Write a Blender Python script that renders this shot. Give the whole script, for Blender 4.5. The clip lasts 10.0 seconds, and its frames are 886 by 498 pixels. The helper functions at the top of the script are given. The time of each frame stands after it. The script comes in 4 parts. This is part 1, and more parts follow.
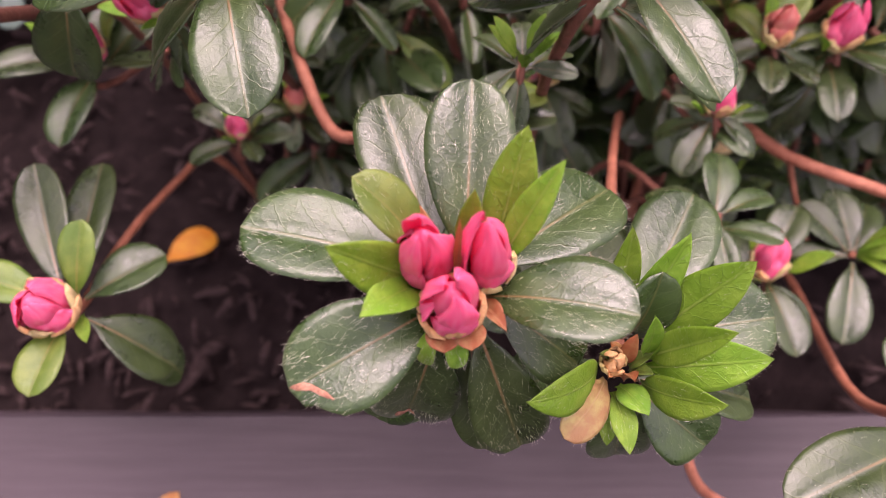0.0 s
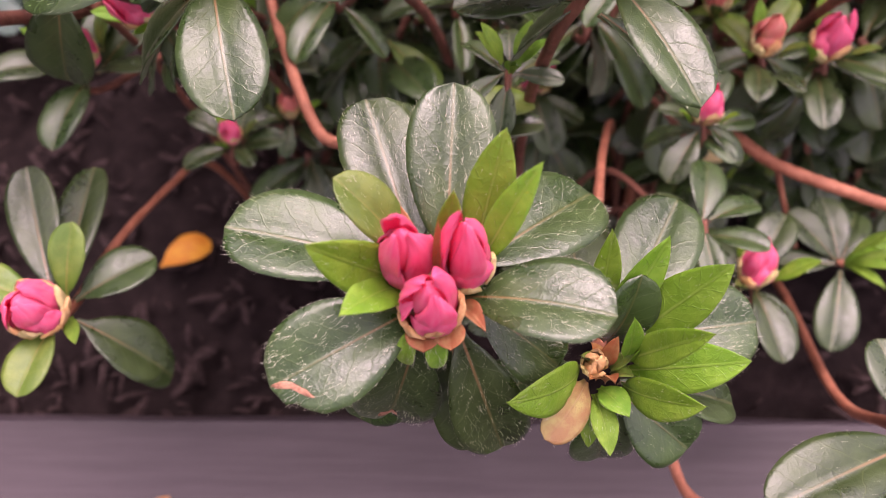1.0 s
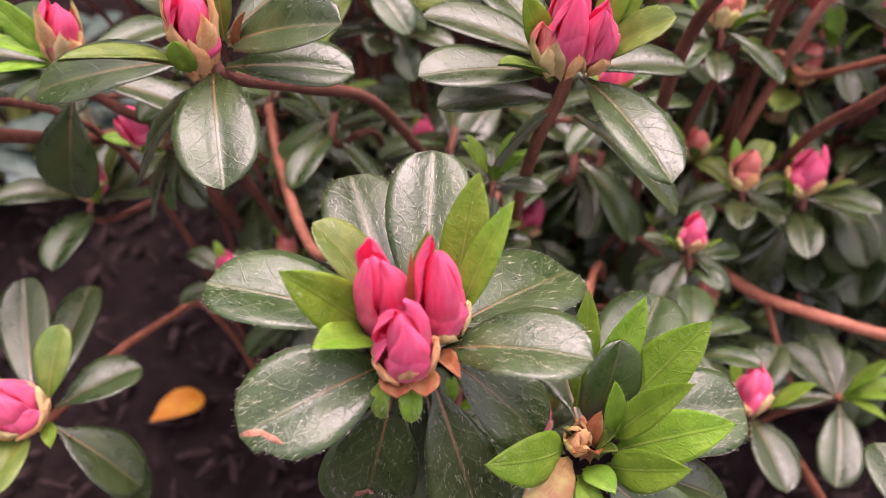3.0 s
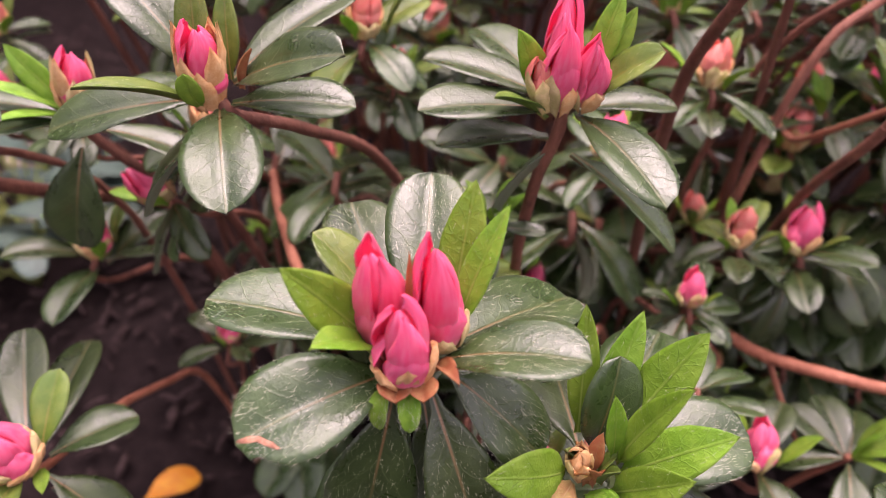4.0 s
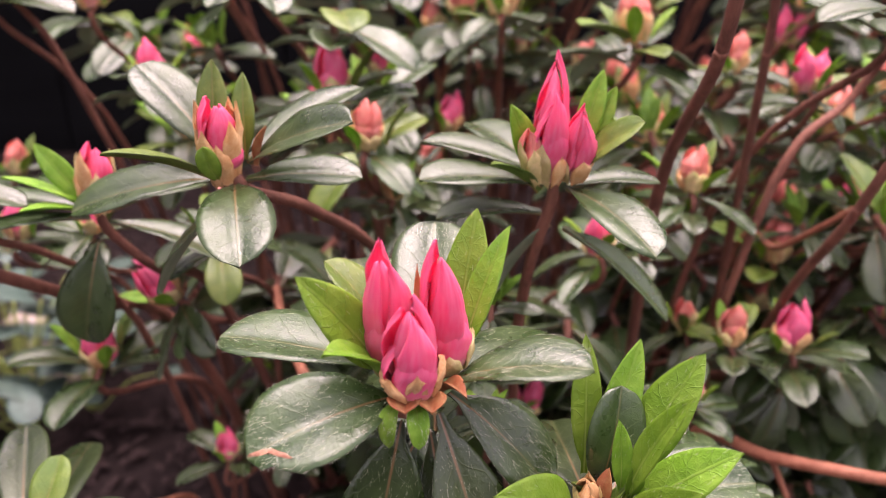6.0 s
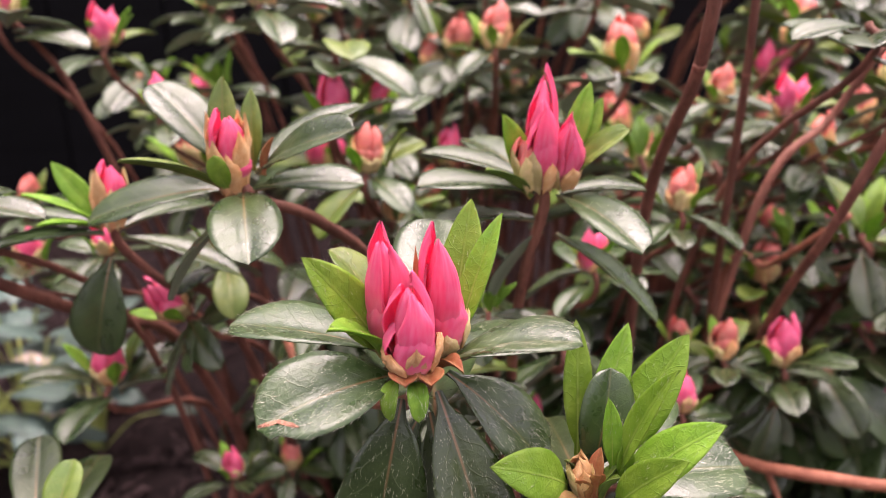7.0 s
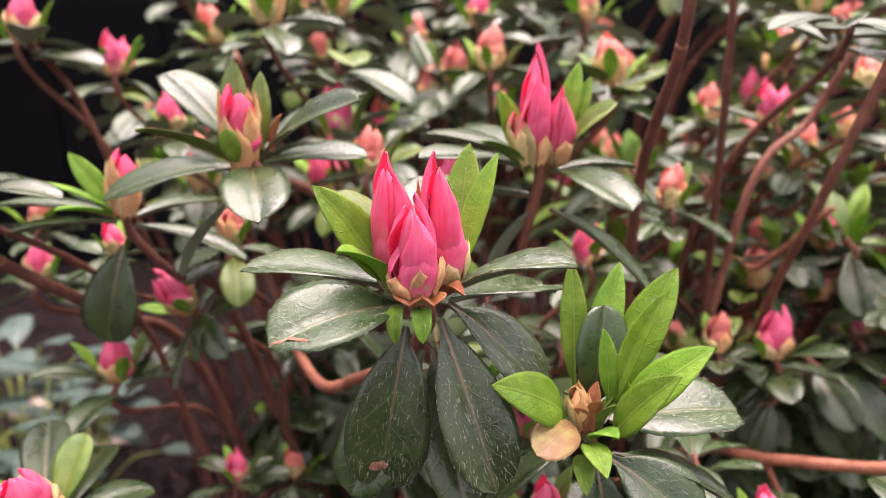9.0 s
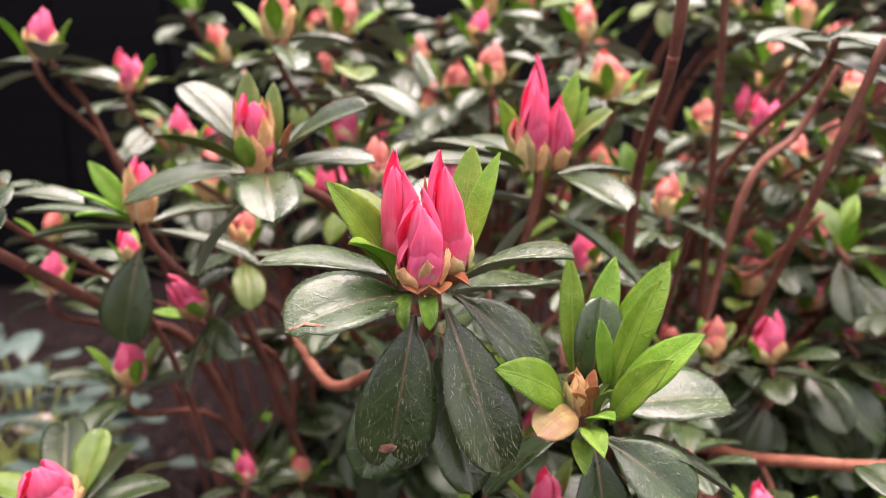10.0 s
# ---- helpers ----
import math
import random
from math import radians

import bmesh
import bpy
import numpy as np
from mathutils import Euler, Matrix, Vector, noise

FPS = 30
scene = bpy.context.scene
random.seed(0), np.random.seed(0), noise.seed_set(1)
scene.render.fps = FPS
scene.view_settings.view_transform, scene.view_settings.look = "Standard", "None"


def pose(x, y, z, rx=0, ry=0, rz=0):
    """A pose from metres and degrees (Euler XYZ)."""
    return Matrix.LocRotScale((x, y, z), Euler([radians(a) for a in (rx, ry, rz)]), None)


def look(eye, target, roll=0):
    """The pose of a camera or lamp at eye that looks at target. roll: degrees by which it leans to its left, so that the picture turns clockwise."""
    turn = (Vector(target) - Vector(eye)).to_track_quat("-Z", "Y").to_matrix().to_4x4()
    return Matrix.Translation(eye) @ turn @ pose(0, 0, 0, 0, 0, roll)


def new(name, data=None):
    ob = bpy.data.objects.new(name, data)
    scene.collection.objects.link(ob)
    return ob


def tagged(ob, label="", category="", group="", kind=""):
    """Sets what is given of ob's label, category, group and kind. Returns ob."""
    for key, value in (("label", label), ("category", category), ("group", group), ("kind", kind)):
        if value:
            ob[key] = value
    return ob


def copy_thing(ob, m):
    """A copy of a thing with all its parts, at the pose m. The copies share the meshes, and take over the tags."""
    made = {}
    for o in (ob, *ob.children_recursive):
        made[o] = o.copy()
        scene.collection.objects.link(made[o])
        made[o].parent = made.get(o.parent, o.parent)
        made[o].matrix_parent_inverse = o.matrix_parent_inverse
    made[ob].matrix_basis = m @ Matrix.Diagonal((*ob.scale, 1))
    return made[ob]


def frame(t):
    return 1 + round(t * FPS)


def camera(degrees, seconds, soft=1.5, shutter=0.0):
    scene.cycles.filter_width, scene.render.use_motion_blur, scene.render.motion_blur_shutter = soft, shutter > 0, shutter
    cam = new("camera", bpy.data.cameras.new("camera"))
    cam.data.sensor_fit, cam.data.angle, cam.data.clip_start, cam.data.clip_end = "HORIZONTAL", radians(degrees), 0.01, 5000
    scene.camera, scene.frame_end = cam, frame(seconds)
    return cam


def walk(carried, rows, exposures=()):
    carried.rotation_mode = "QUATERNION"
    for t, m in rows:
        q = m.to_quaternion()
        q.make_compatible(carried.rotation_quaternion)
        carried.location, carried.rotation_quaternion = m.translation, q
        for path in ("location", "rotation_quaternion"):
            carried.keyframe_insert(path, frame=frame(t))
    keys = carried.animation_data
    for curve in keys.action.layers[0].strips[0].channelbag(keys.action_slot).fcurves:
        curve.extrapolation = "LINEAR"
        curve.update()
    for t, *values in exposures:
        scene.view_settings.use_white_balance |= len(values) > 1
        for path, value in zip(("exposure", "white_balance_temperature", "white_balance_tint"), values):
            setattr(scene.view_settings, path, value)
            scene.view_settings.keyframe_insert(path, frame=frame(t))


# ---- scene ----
cam = camera(54.0, 10.0, soft=0.9)
METRES, EYE, TILT, LEAN, TURN = 0.15, 0.37, -57.0, 0.0, 0.0
ROWS = [
    (0.0, 0.0, 0.0, 0.0, -0.0, 0.0, 0.0),
    (0.5, 0.0193, 0.0007, 0.0044, -0.03, 0.09, -0.18),
    (1.0, 0.0232, -0.0123, -0.0114, 0.02, 0.7, -0.33),
    (1.5, 0.019, -0.0183, -0.017, 0.12, 1.77, -0.43),
    (2.0, 0.0333, -0.0204, -0.0442, 0.21, 3.76, -0.56),
    (2.5, 0.0537, -0.0149, -0.1258, 0.35, 9.59, -0.77),
    (4.0, 0.0674, 0.0211, -0.3173, 0.66, 21.92, -0.64),
    (4.5, 0.0756, 0.0304, -0.3739, 0.73, 25.69, -0.54),
    (5.0, 0.0485, 0.0555, -0.4225, 0.62, 29.09, -0.25),
    (5.5, 0.0438, 0.0731, -0.4672, 0.52, 32.17, 0.23),
    (6.0, 0.0522, 0.0585, -0.5226, 0.72, 34.51, 0.57),
    (7.5, 0.0563, 0.0665, -0.6837, 1.26, 39.68, 1.22),
    (8.0, 0.0497, 0.0903, -0.724, 1.33, 41.0, 1.42),
    (8.5, 0.0365, 0.1152, -0.7679, 1.36, 42.17, 1.56),
    (9.0, 0.0455, 0.1226, -0.8228, 1.46, 43.24, 1.64),
    (9.5, 0.0437, 0.1146, -0.8671, 1.49, 44.11, 1.68),
    (10.0, 0.0367, 0.0995, -0.9063, 1.55, 44.89, 1.68),
]
walk(cam, [(t, pose(0, 0, EYE, TILT, LEAN, TURN) @ pose(METRES * x, METRES * y, METRES * z, 90 + pitch, roll, yaw)) for t, x, y, z, yaw, pitch, roll in ROWS],
     [(0.0, 1.50, 7050, 43), (5.0, 1.66, 7050, 37), (10.0, 1.86, 7050, 27)])

# a phone lens: the near flower is sharp, what lies behind it softens
cam.data.dof.use_dof = True
cam.data.dof.focus_distance = 0.172
cam.data.dof.aperture_fstop = 16.5

BOARD_EDGE, BOARD_TOP = 0.142, 0.030

# ---- world and light: an overcast day, soft light from above and behind ----
SUN_ELEVATION, SUN_AZIMUTH = 80.0, 30.0
world = bpy.data.worlds.new("overcast_sky")
scene.world = world
world.use_nodes = True
wn, wl = world.node_tree.nodes, world.node_tree.links
sky = wn.new("ShaderNodeTexSky")
sky.sky_type, sky.sun_disc = "NISHITA", False
sky.sun_elevation, sky.sun_rotation = radians(SUN_ELEVATION), radians(SUN_AZIMUTH)
sky.air_density, sky.dust_density, sky.ozone_density = 1.0, 4.0, 1.0
pale = wn.new("ShaderNodeHueSaturation")
pale.inputs["Saturation"].default_value = 0.35
wl.new(sky.outputs["Color"], pale.inputs["Color"])
wl.new(pale.outputs["Color"], wn["Background"].inputs["Color"])
wn["Background"].inputs["Strength"].default_value = 0.15
sun_data = bpy.data.lights.new("sun", "SUN")
sun_data.energy, sun_data.angle, sun_data.color = 1.5, radians(60), (1.0, 0.95, 0.93)
sun = new("sun", sun_data)
_a, _e = radians(SUN_AZIMUTH), radians(SUN_ELEVATION)
sun.matrix_world = look((0, 0, 0), (-math.sin(_a) * math.cos(_e), -math.cos(_a) * math.cos(_e), -math.sin(_e)))


# ---- materials ----
class Mat:
    """A node material with short ways to chain nodes."""

    def __init__(self, name, roughness=0.5, specular=0.5):
        self.mat = bpy.data.materials.new(name)
        self.mat.use_nodes = True
        self.tree = self.mat.node_tree
        self.bsdf = self.tree.nodes["Principled BSDF"]
        self.out = self.tree.nodes["Material Output"]
        self.bsdf.inputs["Roughness"].default_value = roughness
        self.bsdf.inputs["Specular IOR Level"].default_value = specular

    def node(self, kind, operation="", feature="", data_type="", interpolation_type=""):
        n = self.tree.nodes.new(kind)
        if operation:
            n.operation = operation
        if feature:
            n.feature = feature
        if data_type:
            n.data_type = data_type
        if interpolation_type:
            n.interpolation_type = interpolation_type
        return n

    def put(self, socket, value):
        if isinstance(value, bpy.types.NodeSocket):
            self.tree.links.new(value, socket)
        else:
            socket.default_value = value

    def math(self, op, a, b=0.0, c=0.0):
        n = self.node("ShaderNodeMath", operation=op)
        for i, v in enumerate((a, b, c)):
            self.put(n.inputs[i], v)
        return n.outputs[0]

    def step(self, value, low, high, a=0.0, b=1.0):
        n = self.node("ShaderNodeMapRange", interpolation_type="SMOOTHSTEP")
        for i, v in enumerate((value, low, high, a, b)):
            self.put(n.inputs[i], v)
        return n.outputs[0]

    def mix(self, fac, a, b):
        n = self.node("ShaderNodeMix", data_type="RGBA")
        self.put(n.inputs[0], fac)
        self.put(n.inputs[6], (*a, 1) if isinstance(a, tuple) else a)
        self.put(n.inputs[7], (*b, 1) if isinstance(b, tuple) else b)
        return n.outputs[2]

    def noise(self, scale, coords, detail=3.0, rough=0.55, stretch=(1, 1, 1)):
        m = self.node("ShaderNodeMapping")
        m.inputs["Scale"].default_value = stretch
        self.put(m.inputs["Vector"], coords)
        n = self.node("ShaderNodeTexNoise")
        n.inputs["Scale"].default_value, n.inputs["Detail"].default_value, n.inputs["Roughness"].default_value = scale, detail, rough
        self.put(n.inputs["Vector"], m.outputs[0])
        return n.outputs["Fac"]

    def coords(self, which="Object"):
        return self.node("ShaderNodeTexCoord").outputs[which]

    def chance(self):
        return self.node("ShaderNodeObjectInfo").outputs["Random"]

    def bump(self, height, strength=0.5, distance=0.0005):
        n = self.node("ShaderNodeBump")
        n.inputs["Strength"].default_value, n.inputs["Distance"].default_value = strength, distance
        self.put(n.inputs["Height"], height)
        self.put(self.bsdf.inputs["Normal"], n.outputs[0])
        return n.outputs[0]

    def colour(self, value):
        self.put(self.bsdf.inputs["Base Color"], (*value, 1) if isinstance(value, tuple) else value)

    def thin(self, amount, tint):
        """Lets some light pass through, as a leaf or a petal does."""
        t = self.node("ShaderNodeBsdfTranslucent")
        self.put(t.inputs["Color"], (*tint, 1) if isinstance(tint, tuple) else tint)
        m = self.node("ShaderNodeMixShader")
        m.inputs[0].default_value = amount
        self.tree.links.new(self.bsdf.outputs[0], m.inputs[1])
        self.tree.links.new(t.outputs[0], m.inputs[2])
        self.tree.links.new(m.outputs[0], self.out.inputs["Surface"])


def leaf_material(name, base, pale_tone, vein, rib, roughness, specular, through_light, vein_bump, spots=0.0, fuzz=0.0):
    m = Mat(name, roughness, specular)
    uv = m.coords("UV")
    sep = m.node("ShaderNodeSeparateXYZ")
    m.put(sep.inputs[0], uv)
    across = m.math("ABSOLUTE", m.math("SUBTRACT", sep.outputs[0], 0.5))
    along = sep.outputs[1]
    # the veins wander: lay them out on a warped copy of the blade
    warp = m.node("ShaderNodeTexNoise")
    warp.inputs["Scale"].default_value, warp.inputs["Detail"].default_value = 7.0, 2.0
    m.put(warp.inputs["Vector"], uv)
    shift = m.node("ShaderNodeVectorMath", operation="MULTIPLY_ADD")
    m.put(shift.inputs[0], warp.outputs["Color"])
    shift.inputs[1].default_value = (0.09, 0.09, 0.0)
    m.put(shift.inputs[2], uv)
    bent = m.node("ShaderNodeSeparateXYZ")
    m.put(bent.inputs[0], shift.outputs[0])
    out = m.math("ABSOLUTE", m.math("SUBTRACT", bent.outputs[0], 0.545))
    side = m.math("SUBTRACT", m.math("MULTIPLY", bent.outputs[1], 6.0), m.math("MULTIPLY", m.math("POWER", out, 0.75), 4.6))
    saw = m.math("ABSOLUTE", m.math("SUBTRACT", m.math("FRACT", side), 0.5))
    laterals = m.math("MULTIPLY", m.step(saw, 0.0, 0.045, 1.0, 0.0), m.step(across, 0.10, 0.26, 1.0, 0.25))
    cells = m.node("ShaderNodeTexVoronoi", feature="DISTANCE_TO_EDGE")
    cells.inputs["Scale"].default_value = 15.0
    m.put(cells.inputs["Vector"], shift.outputs[0])
    net = m.step(cells.outputs["Distance"], 0.0, 0.07, 1.0, 0.0)
    dome = m.step(cells.outputs["Distance"], 0.0, 0.30)
    midrib = m.step(across, 0.003, 0.013, 1.0, 0.0)
    veins = m.math("MAXIMUM", m.math("MAXIMUM", laterals, m.math("MULTIPLY", net, 0.22)), midrib)
    patch = m.noise(4.0, uv, 4.0)
    fine = m.noise(60.0, uv, 3.0)
    body = m.mix(m.step(patch, 0.35, 0.7), base, pale_tone)
    body = m.mix(m.math("MULTIPLY", fine, 0.12), body, vein)
    body = m.mix(m.math("MULTIPLY", veins, 0.22), body, vein)
    shade = m.node("ShaderNodeHueSaturation")
    m.put(shade.inputs["Color"], body)
    m.put(shade.inputs["Value"], m.step(m.chance(), 0.0, 1.0, 0.86, 1.16))
    m.put(shade.inputs["Hue"], m.step(m.chance(), 0.0, 1.0, 0.490, 0.510))
    ribbed = m.mix(m.math("MULTIPLY", m.step(across, 0.002, 0.010, 1.0, 0.0), m.step(along, 0.05, 0.80, 0.95, 0.15)), shade.outputs[0], rib)
    if spots:
        ribbed = m.mix(m.math("MULTIPLY", m.step(m.noise(7.0, uv, 5.0, 0.7), 0.66, 0.74), spots), ribbed, (0.16, 0.07, 0.03))
    m.colour(ribbed)
    m.put(m.bsdf.inputs["Roughness"], m.math("ADD", m.math("MULTIPLY", m.step(patch, 0.3, 0.7), 0.20), roughness - 0.10))
    m.bsdf.inputs["Sheen Weight"].default_value = fuzz
    m.bsdf.inputs["Sheen Roughness"].default_value = 0.35
    m.bump(m.math("ADD", m.math("MULTIPLY", veins, -0.28), m.math("ADD", m.math("MULTIPLY", dome, 0.12), m.math("MULTIPLY", fine, 0.35))), vein_bump, 0.0006)
    if through_light:
        m.thin(through_light, ribbed)
    return m.mat


OLD_LEAF = leaf_material("dark_leaf", (0.013, 0.032, 0.007), (0.027, 0.054, 0.011), (0.13, 0.16, 0.06), (0.20, 0.10, 0.045), 0.34, 0.62, 0.0, 0.34, 0.5, 0.04)
OLD_UNDER = leaf_material("leaf_underside", (0.16, 0.20, 0.13), (0.22, 0.25, 0.17), (0.28, 0.28, 0.18), (0.34, 0.22, 0.12), 0.6, 0.3, 0.0, 0.4)
NEW_LEAF = leaf_material("fresh_leaf", (0.16, 0.34, 0.025), (0.26, 0.45, 0.05), (0.15, 0.30, 0.02), (0.40, 0.52, 0.13), 0.42, 0.5, 0.35, 0.75)
MID_LEAF = leaf_material("half_grown_leaf", (0.085, 0.15, 0.02), (0.16, 0.22, 0.04), (0.08, 0.12, 0.03), (0.36, 0.24, 0.08), 0.40, 0.5, 0.15, 0.45, 0.6)
TAN_LEAF = leaf_material("withering_leaf", (0.40, 0.14, 0.05), (0.47, 0.25, 0.10), (0.36, 0.14, 0.06), (0.40, 0.26, 0.14), 0.5, 0.4, 0.25, 0.4)
BRONZE_LEAF = leaf_material("bronze_leaf", (0.27, 0.13, 0.06), (0.34, 0.27, 0.10), (0.24, 0.12, 0.06), (0.40, 0.26, 0.14), 0.42, 0.5, 0.25, 0.4)
YELLOW_LEAF = leaf_material("yellowed_leaf", (0.62, 0.25, 0.02), (0.70, 0.36, 0.03), (0.45, 0.18, 0.03), (0.5, 0.2, 0.05), 0.5, 0.3, 0.2, 0.4, 0.6)


def petal_material(name, deep, light, tip):
    m = Mat(name, 0.36, 0.5)
    uv = m.coords("UV")
    sep = m.node("ShaderNodeSeparateXYZ")
    m.put(sep.inputs[0], uv)
    streak = m.noise(6.0, uv, 3.0, 0.5, (3.0, 0.8, 1.0))
    blotch = m.noise(220.0, m.coords("Object"), 2.0)
    c = m.mix(m.step(m.math("ADD", m.math("MULTIPLY", streak, 0.65), m.math("MULTIPLY", blotch, 0.35)), 0.25, 0.75), deep, light)
    c = m.mix(m.math("MULTIPLY", m.step(m.math("ADD", sep.outputs[1], m.math("MULTIPLY", m.math("SUBTRACT", streak, 0.5), 0.5)), 0.42, 0.08), 0.75), c, tip)
    shade = m.node("ShaderNodeHueSaturation")
    m.put(shade.inputs["Color"], c)
    m.put(shade.inputs["Value"], m.step(m.chance(), 0.0, 1.0, 0.95, 1.08))
    m.colour(shade.outputs[0])
    m.bump(m.math("ADD", streak, m.math("MULTIPLY", m.noise(30.0, uv, 3.0, 0.6, (3.0, 0.5, 1.0)), 0.4)), 0.08, 0.0005)
    m.thin(0.38, shade.outputs[0])
    return m.mat


PINK = petal_material("pink_petal", (0.92, 0.11, 0.265), (0.96, 0.23, 0.385), (0.95, 0.62, 0.50))
SALMON = petal_material("salmon_petal", (0.80, 0.20, 0.19), (0.86, 0.36, 0.28), (0.70, 0.44, 0.22))


def plain_material(name, a, b, roughness, scale, bump, specular=0.4, stretch=(1, 1, 1), distance=0.0006, glow_through=0.0):
    m = Mat(name, roughness, specular)
    xyz = m.coords("Object")
    big, fine = m.noise(scale, xyz, 4.0, 0.6, stretch), m.noise(scale * 7, xyz, 4.0, 0.6, stretch)
    c = m.mix(m.step(m.math("ADD", m.math("MULTIPLY", big, 0.65), m.math("MULTIPLY", fine, 0.35)), 0.32, 0.68), a, b)
    shade = m.node("ShaderNodeHueSaturation")
    m.put(shade.inputs["Color"], c)
    m.put(shade.inputs["Value"], m.step(m.chance(), 0.0, 1.0, 0.8, 1.2))
    m.colour(shade.outputs[0])
    m.bump(m.math("ADD", big, fine), bump, distance)
    if glow_through:
        m.thin(glow_through, shade.outputs[0])
    return m.mat


BRACT = plain_material("bud_scale", (0.70, 0.33, 0.13), (0.86, 0.56, 0.29), 0.5, 300, 0.4, glow_through=0.2)
GREEN_BRACT = plain_material("green_bud_scale", (0.58, 0.47, 0.18), (0.80, 0.60, 0.33), 0.5, 300, 0.4, glow_through=0.15)
TWIG = plain_material("twig_bark", (0.22, 0.072, 0.040), (0.40, 0.15, 0.09), 0.55, 180, 0.6, 0.4, (1, 1, 0.35))
OLD_BARK = plain_material("old_bark", (0.115, 0.042, 0.029), (0.24, 0.092, 0.062), 0.65, 160, 0.8, 0.3, (1, 1, 0.35))
GREEN_STEM = plain_material("green_stem", (0.26, 0.34, 0.07), (0.36, 0.40, 0.12), 0.5, 250, 0.4)
HAIR = plain_material("leaf_hair", (0.66, 0.62, 0.50), (0.78, 0.74, 0.60), 0.45, 200, 0.0, 0.5)
SOIL = plain_material("dark_soil", (0.009, 0.006, 0.006), (0.024, 0.016, 0.016), 0.95, 90, 0.9, 0.06, (1, 1, 1), 0.003)
MULCH = plain_material("bark_mulch", (0.011, 0.007, 0.007), (0.066, 0.043, 0.042), 0.9, 120, 0.8, 0.08, (1, 3, 1), 0.001)
STONE = plain_material("pale_stone", (0.30, 0.23, 0.19), (0.44, 0.37, 0.32), 0.7, 60, 0.6)
BOARD = plain_material("stained_board", (0.034, 0.024, 0.029), (0.062, 0.045, 0.054), 0.6, 30, 0.35, 0.35, (0.12, 1.6, 1), 0.001)
# the deep shade behind the shrub is put into this near-black base colour
FENCE = plain_material("shade_dark_fence", (0.002, 0.002, 0.0025), (0.005, 0.005, 0.006), 0.9, 24, 0.3, 0.12, (1.6, 1, 0.12), 0.001)
BLUE_LEAF = leaf_material("grey_green_leaf", (0.035, 0.062, 0.050), (0.06, 0.10, 0.08), (0.10, 0.15, 0.12), (0.18, 0.25, 0.20), 0.5, 0.35, 0.0, 0.4)


# ---- shapes ----
def part(name, geo, mats, parent=None, label="", smooth=None):
    """One mesh object from (verts, faces, material indices, uvs)."""
    verts, faces, index, uvs = geo
    mesh = bpy.data.meshes.new(name)
    mesh.from_pydata(verts, [], faces)
    for mt in mats if isinstance(mats, (list, tuple)) else [mats]:
        mesh.materials.append(mt)
    if index is not None:
        mesh.polygons.foreach_set("material_index", index)
    if uvs is not None:
        layer = mesh.uv_layers.new(name="UVMap")
        loops = np.empty(len(mesh.loops), dtype=np.int32)
        mesh.loops.foreach_get("vertex_index", loops)
        layer.data.foreach_set("uv", np.asarray(uvs, dtype=np.float32)[loops].ravel())
    mesh.polygons.foreach_set("use_smooth", smooth or [True] * len(mesh.polygons))
    ob = new(name, mesh)
    if parent is not None:
        ob.parent = parent
    if label:
        tagged(ob, label)
    return ob


def joined(geos):
    verts, faces, index, uvs = [], [], [], []
    for v, f, i, u in geos:
        o = len(verts)
        verts += list(v)
        faces += [tuple(k + o for k in face) for face in f]
        index += list(i) if i is not None else [0] * len(f)
        uvs += list(u) if u is not None else [(0, 0)] * len(v)
    return verts, faces, index, uvs


def moved(geo, m):
    return [m @ Vector(v) for v in geo[0]], geo[1], geo[2], geo[3]


OUTLINES = {"old": (0.80, 0.49), "new": (0.80, 0.85), "round": (0.55, 0.42), "narrow": (0.9, 1.0)}


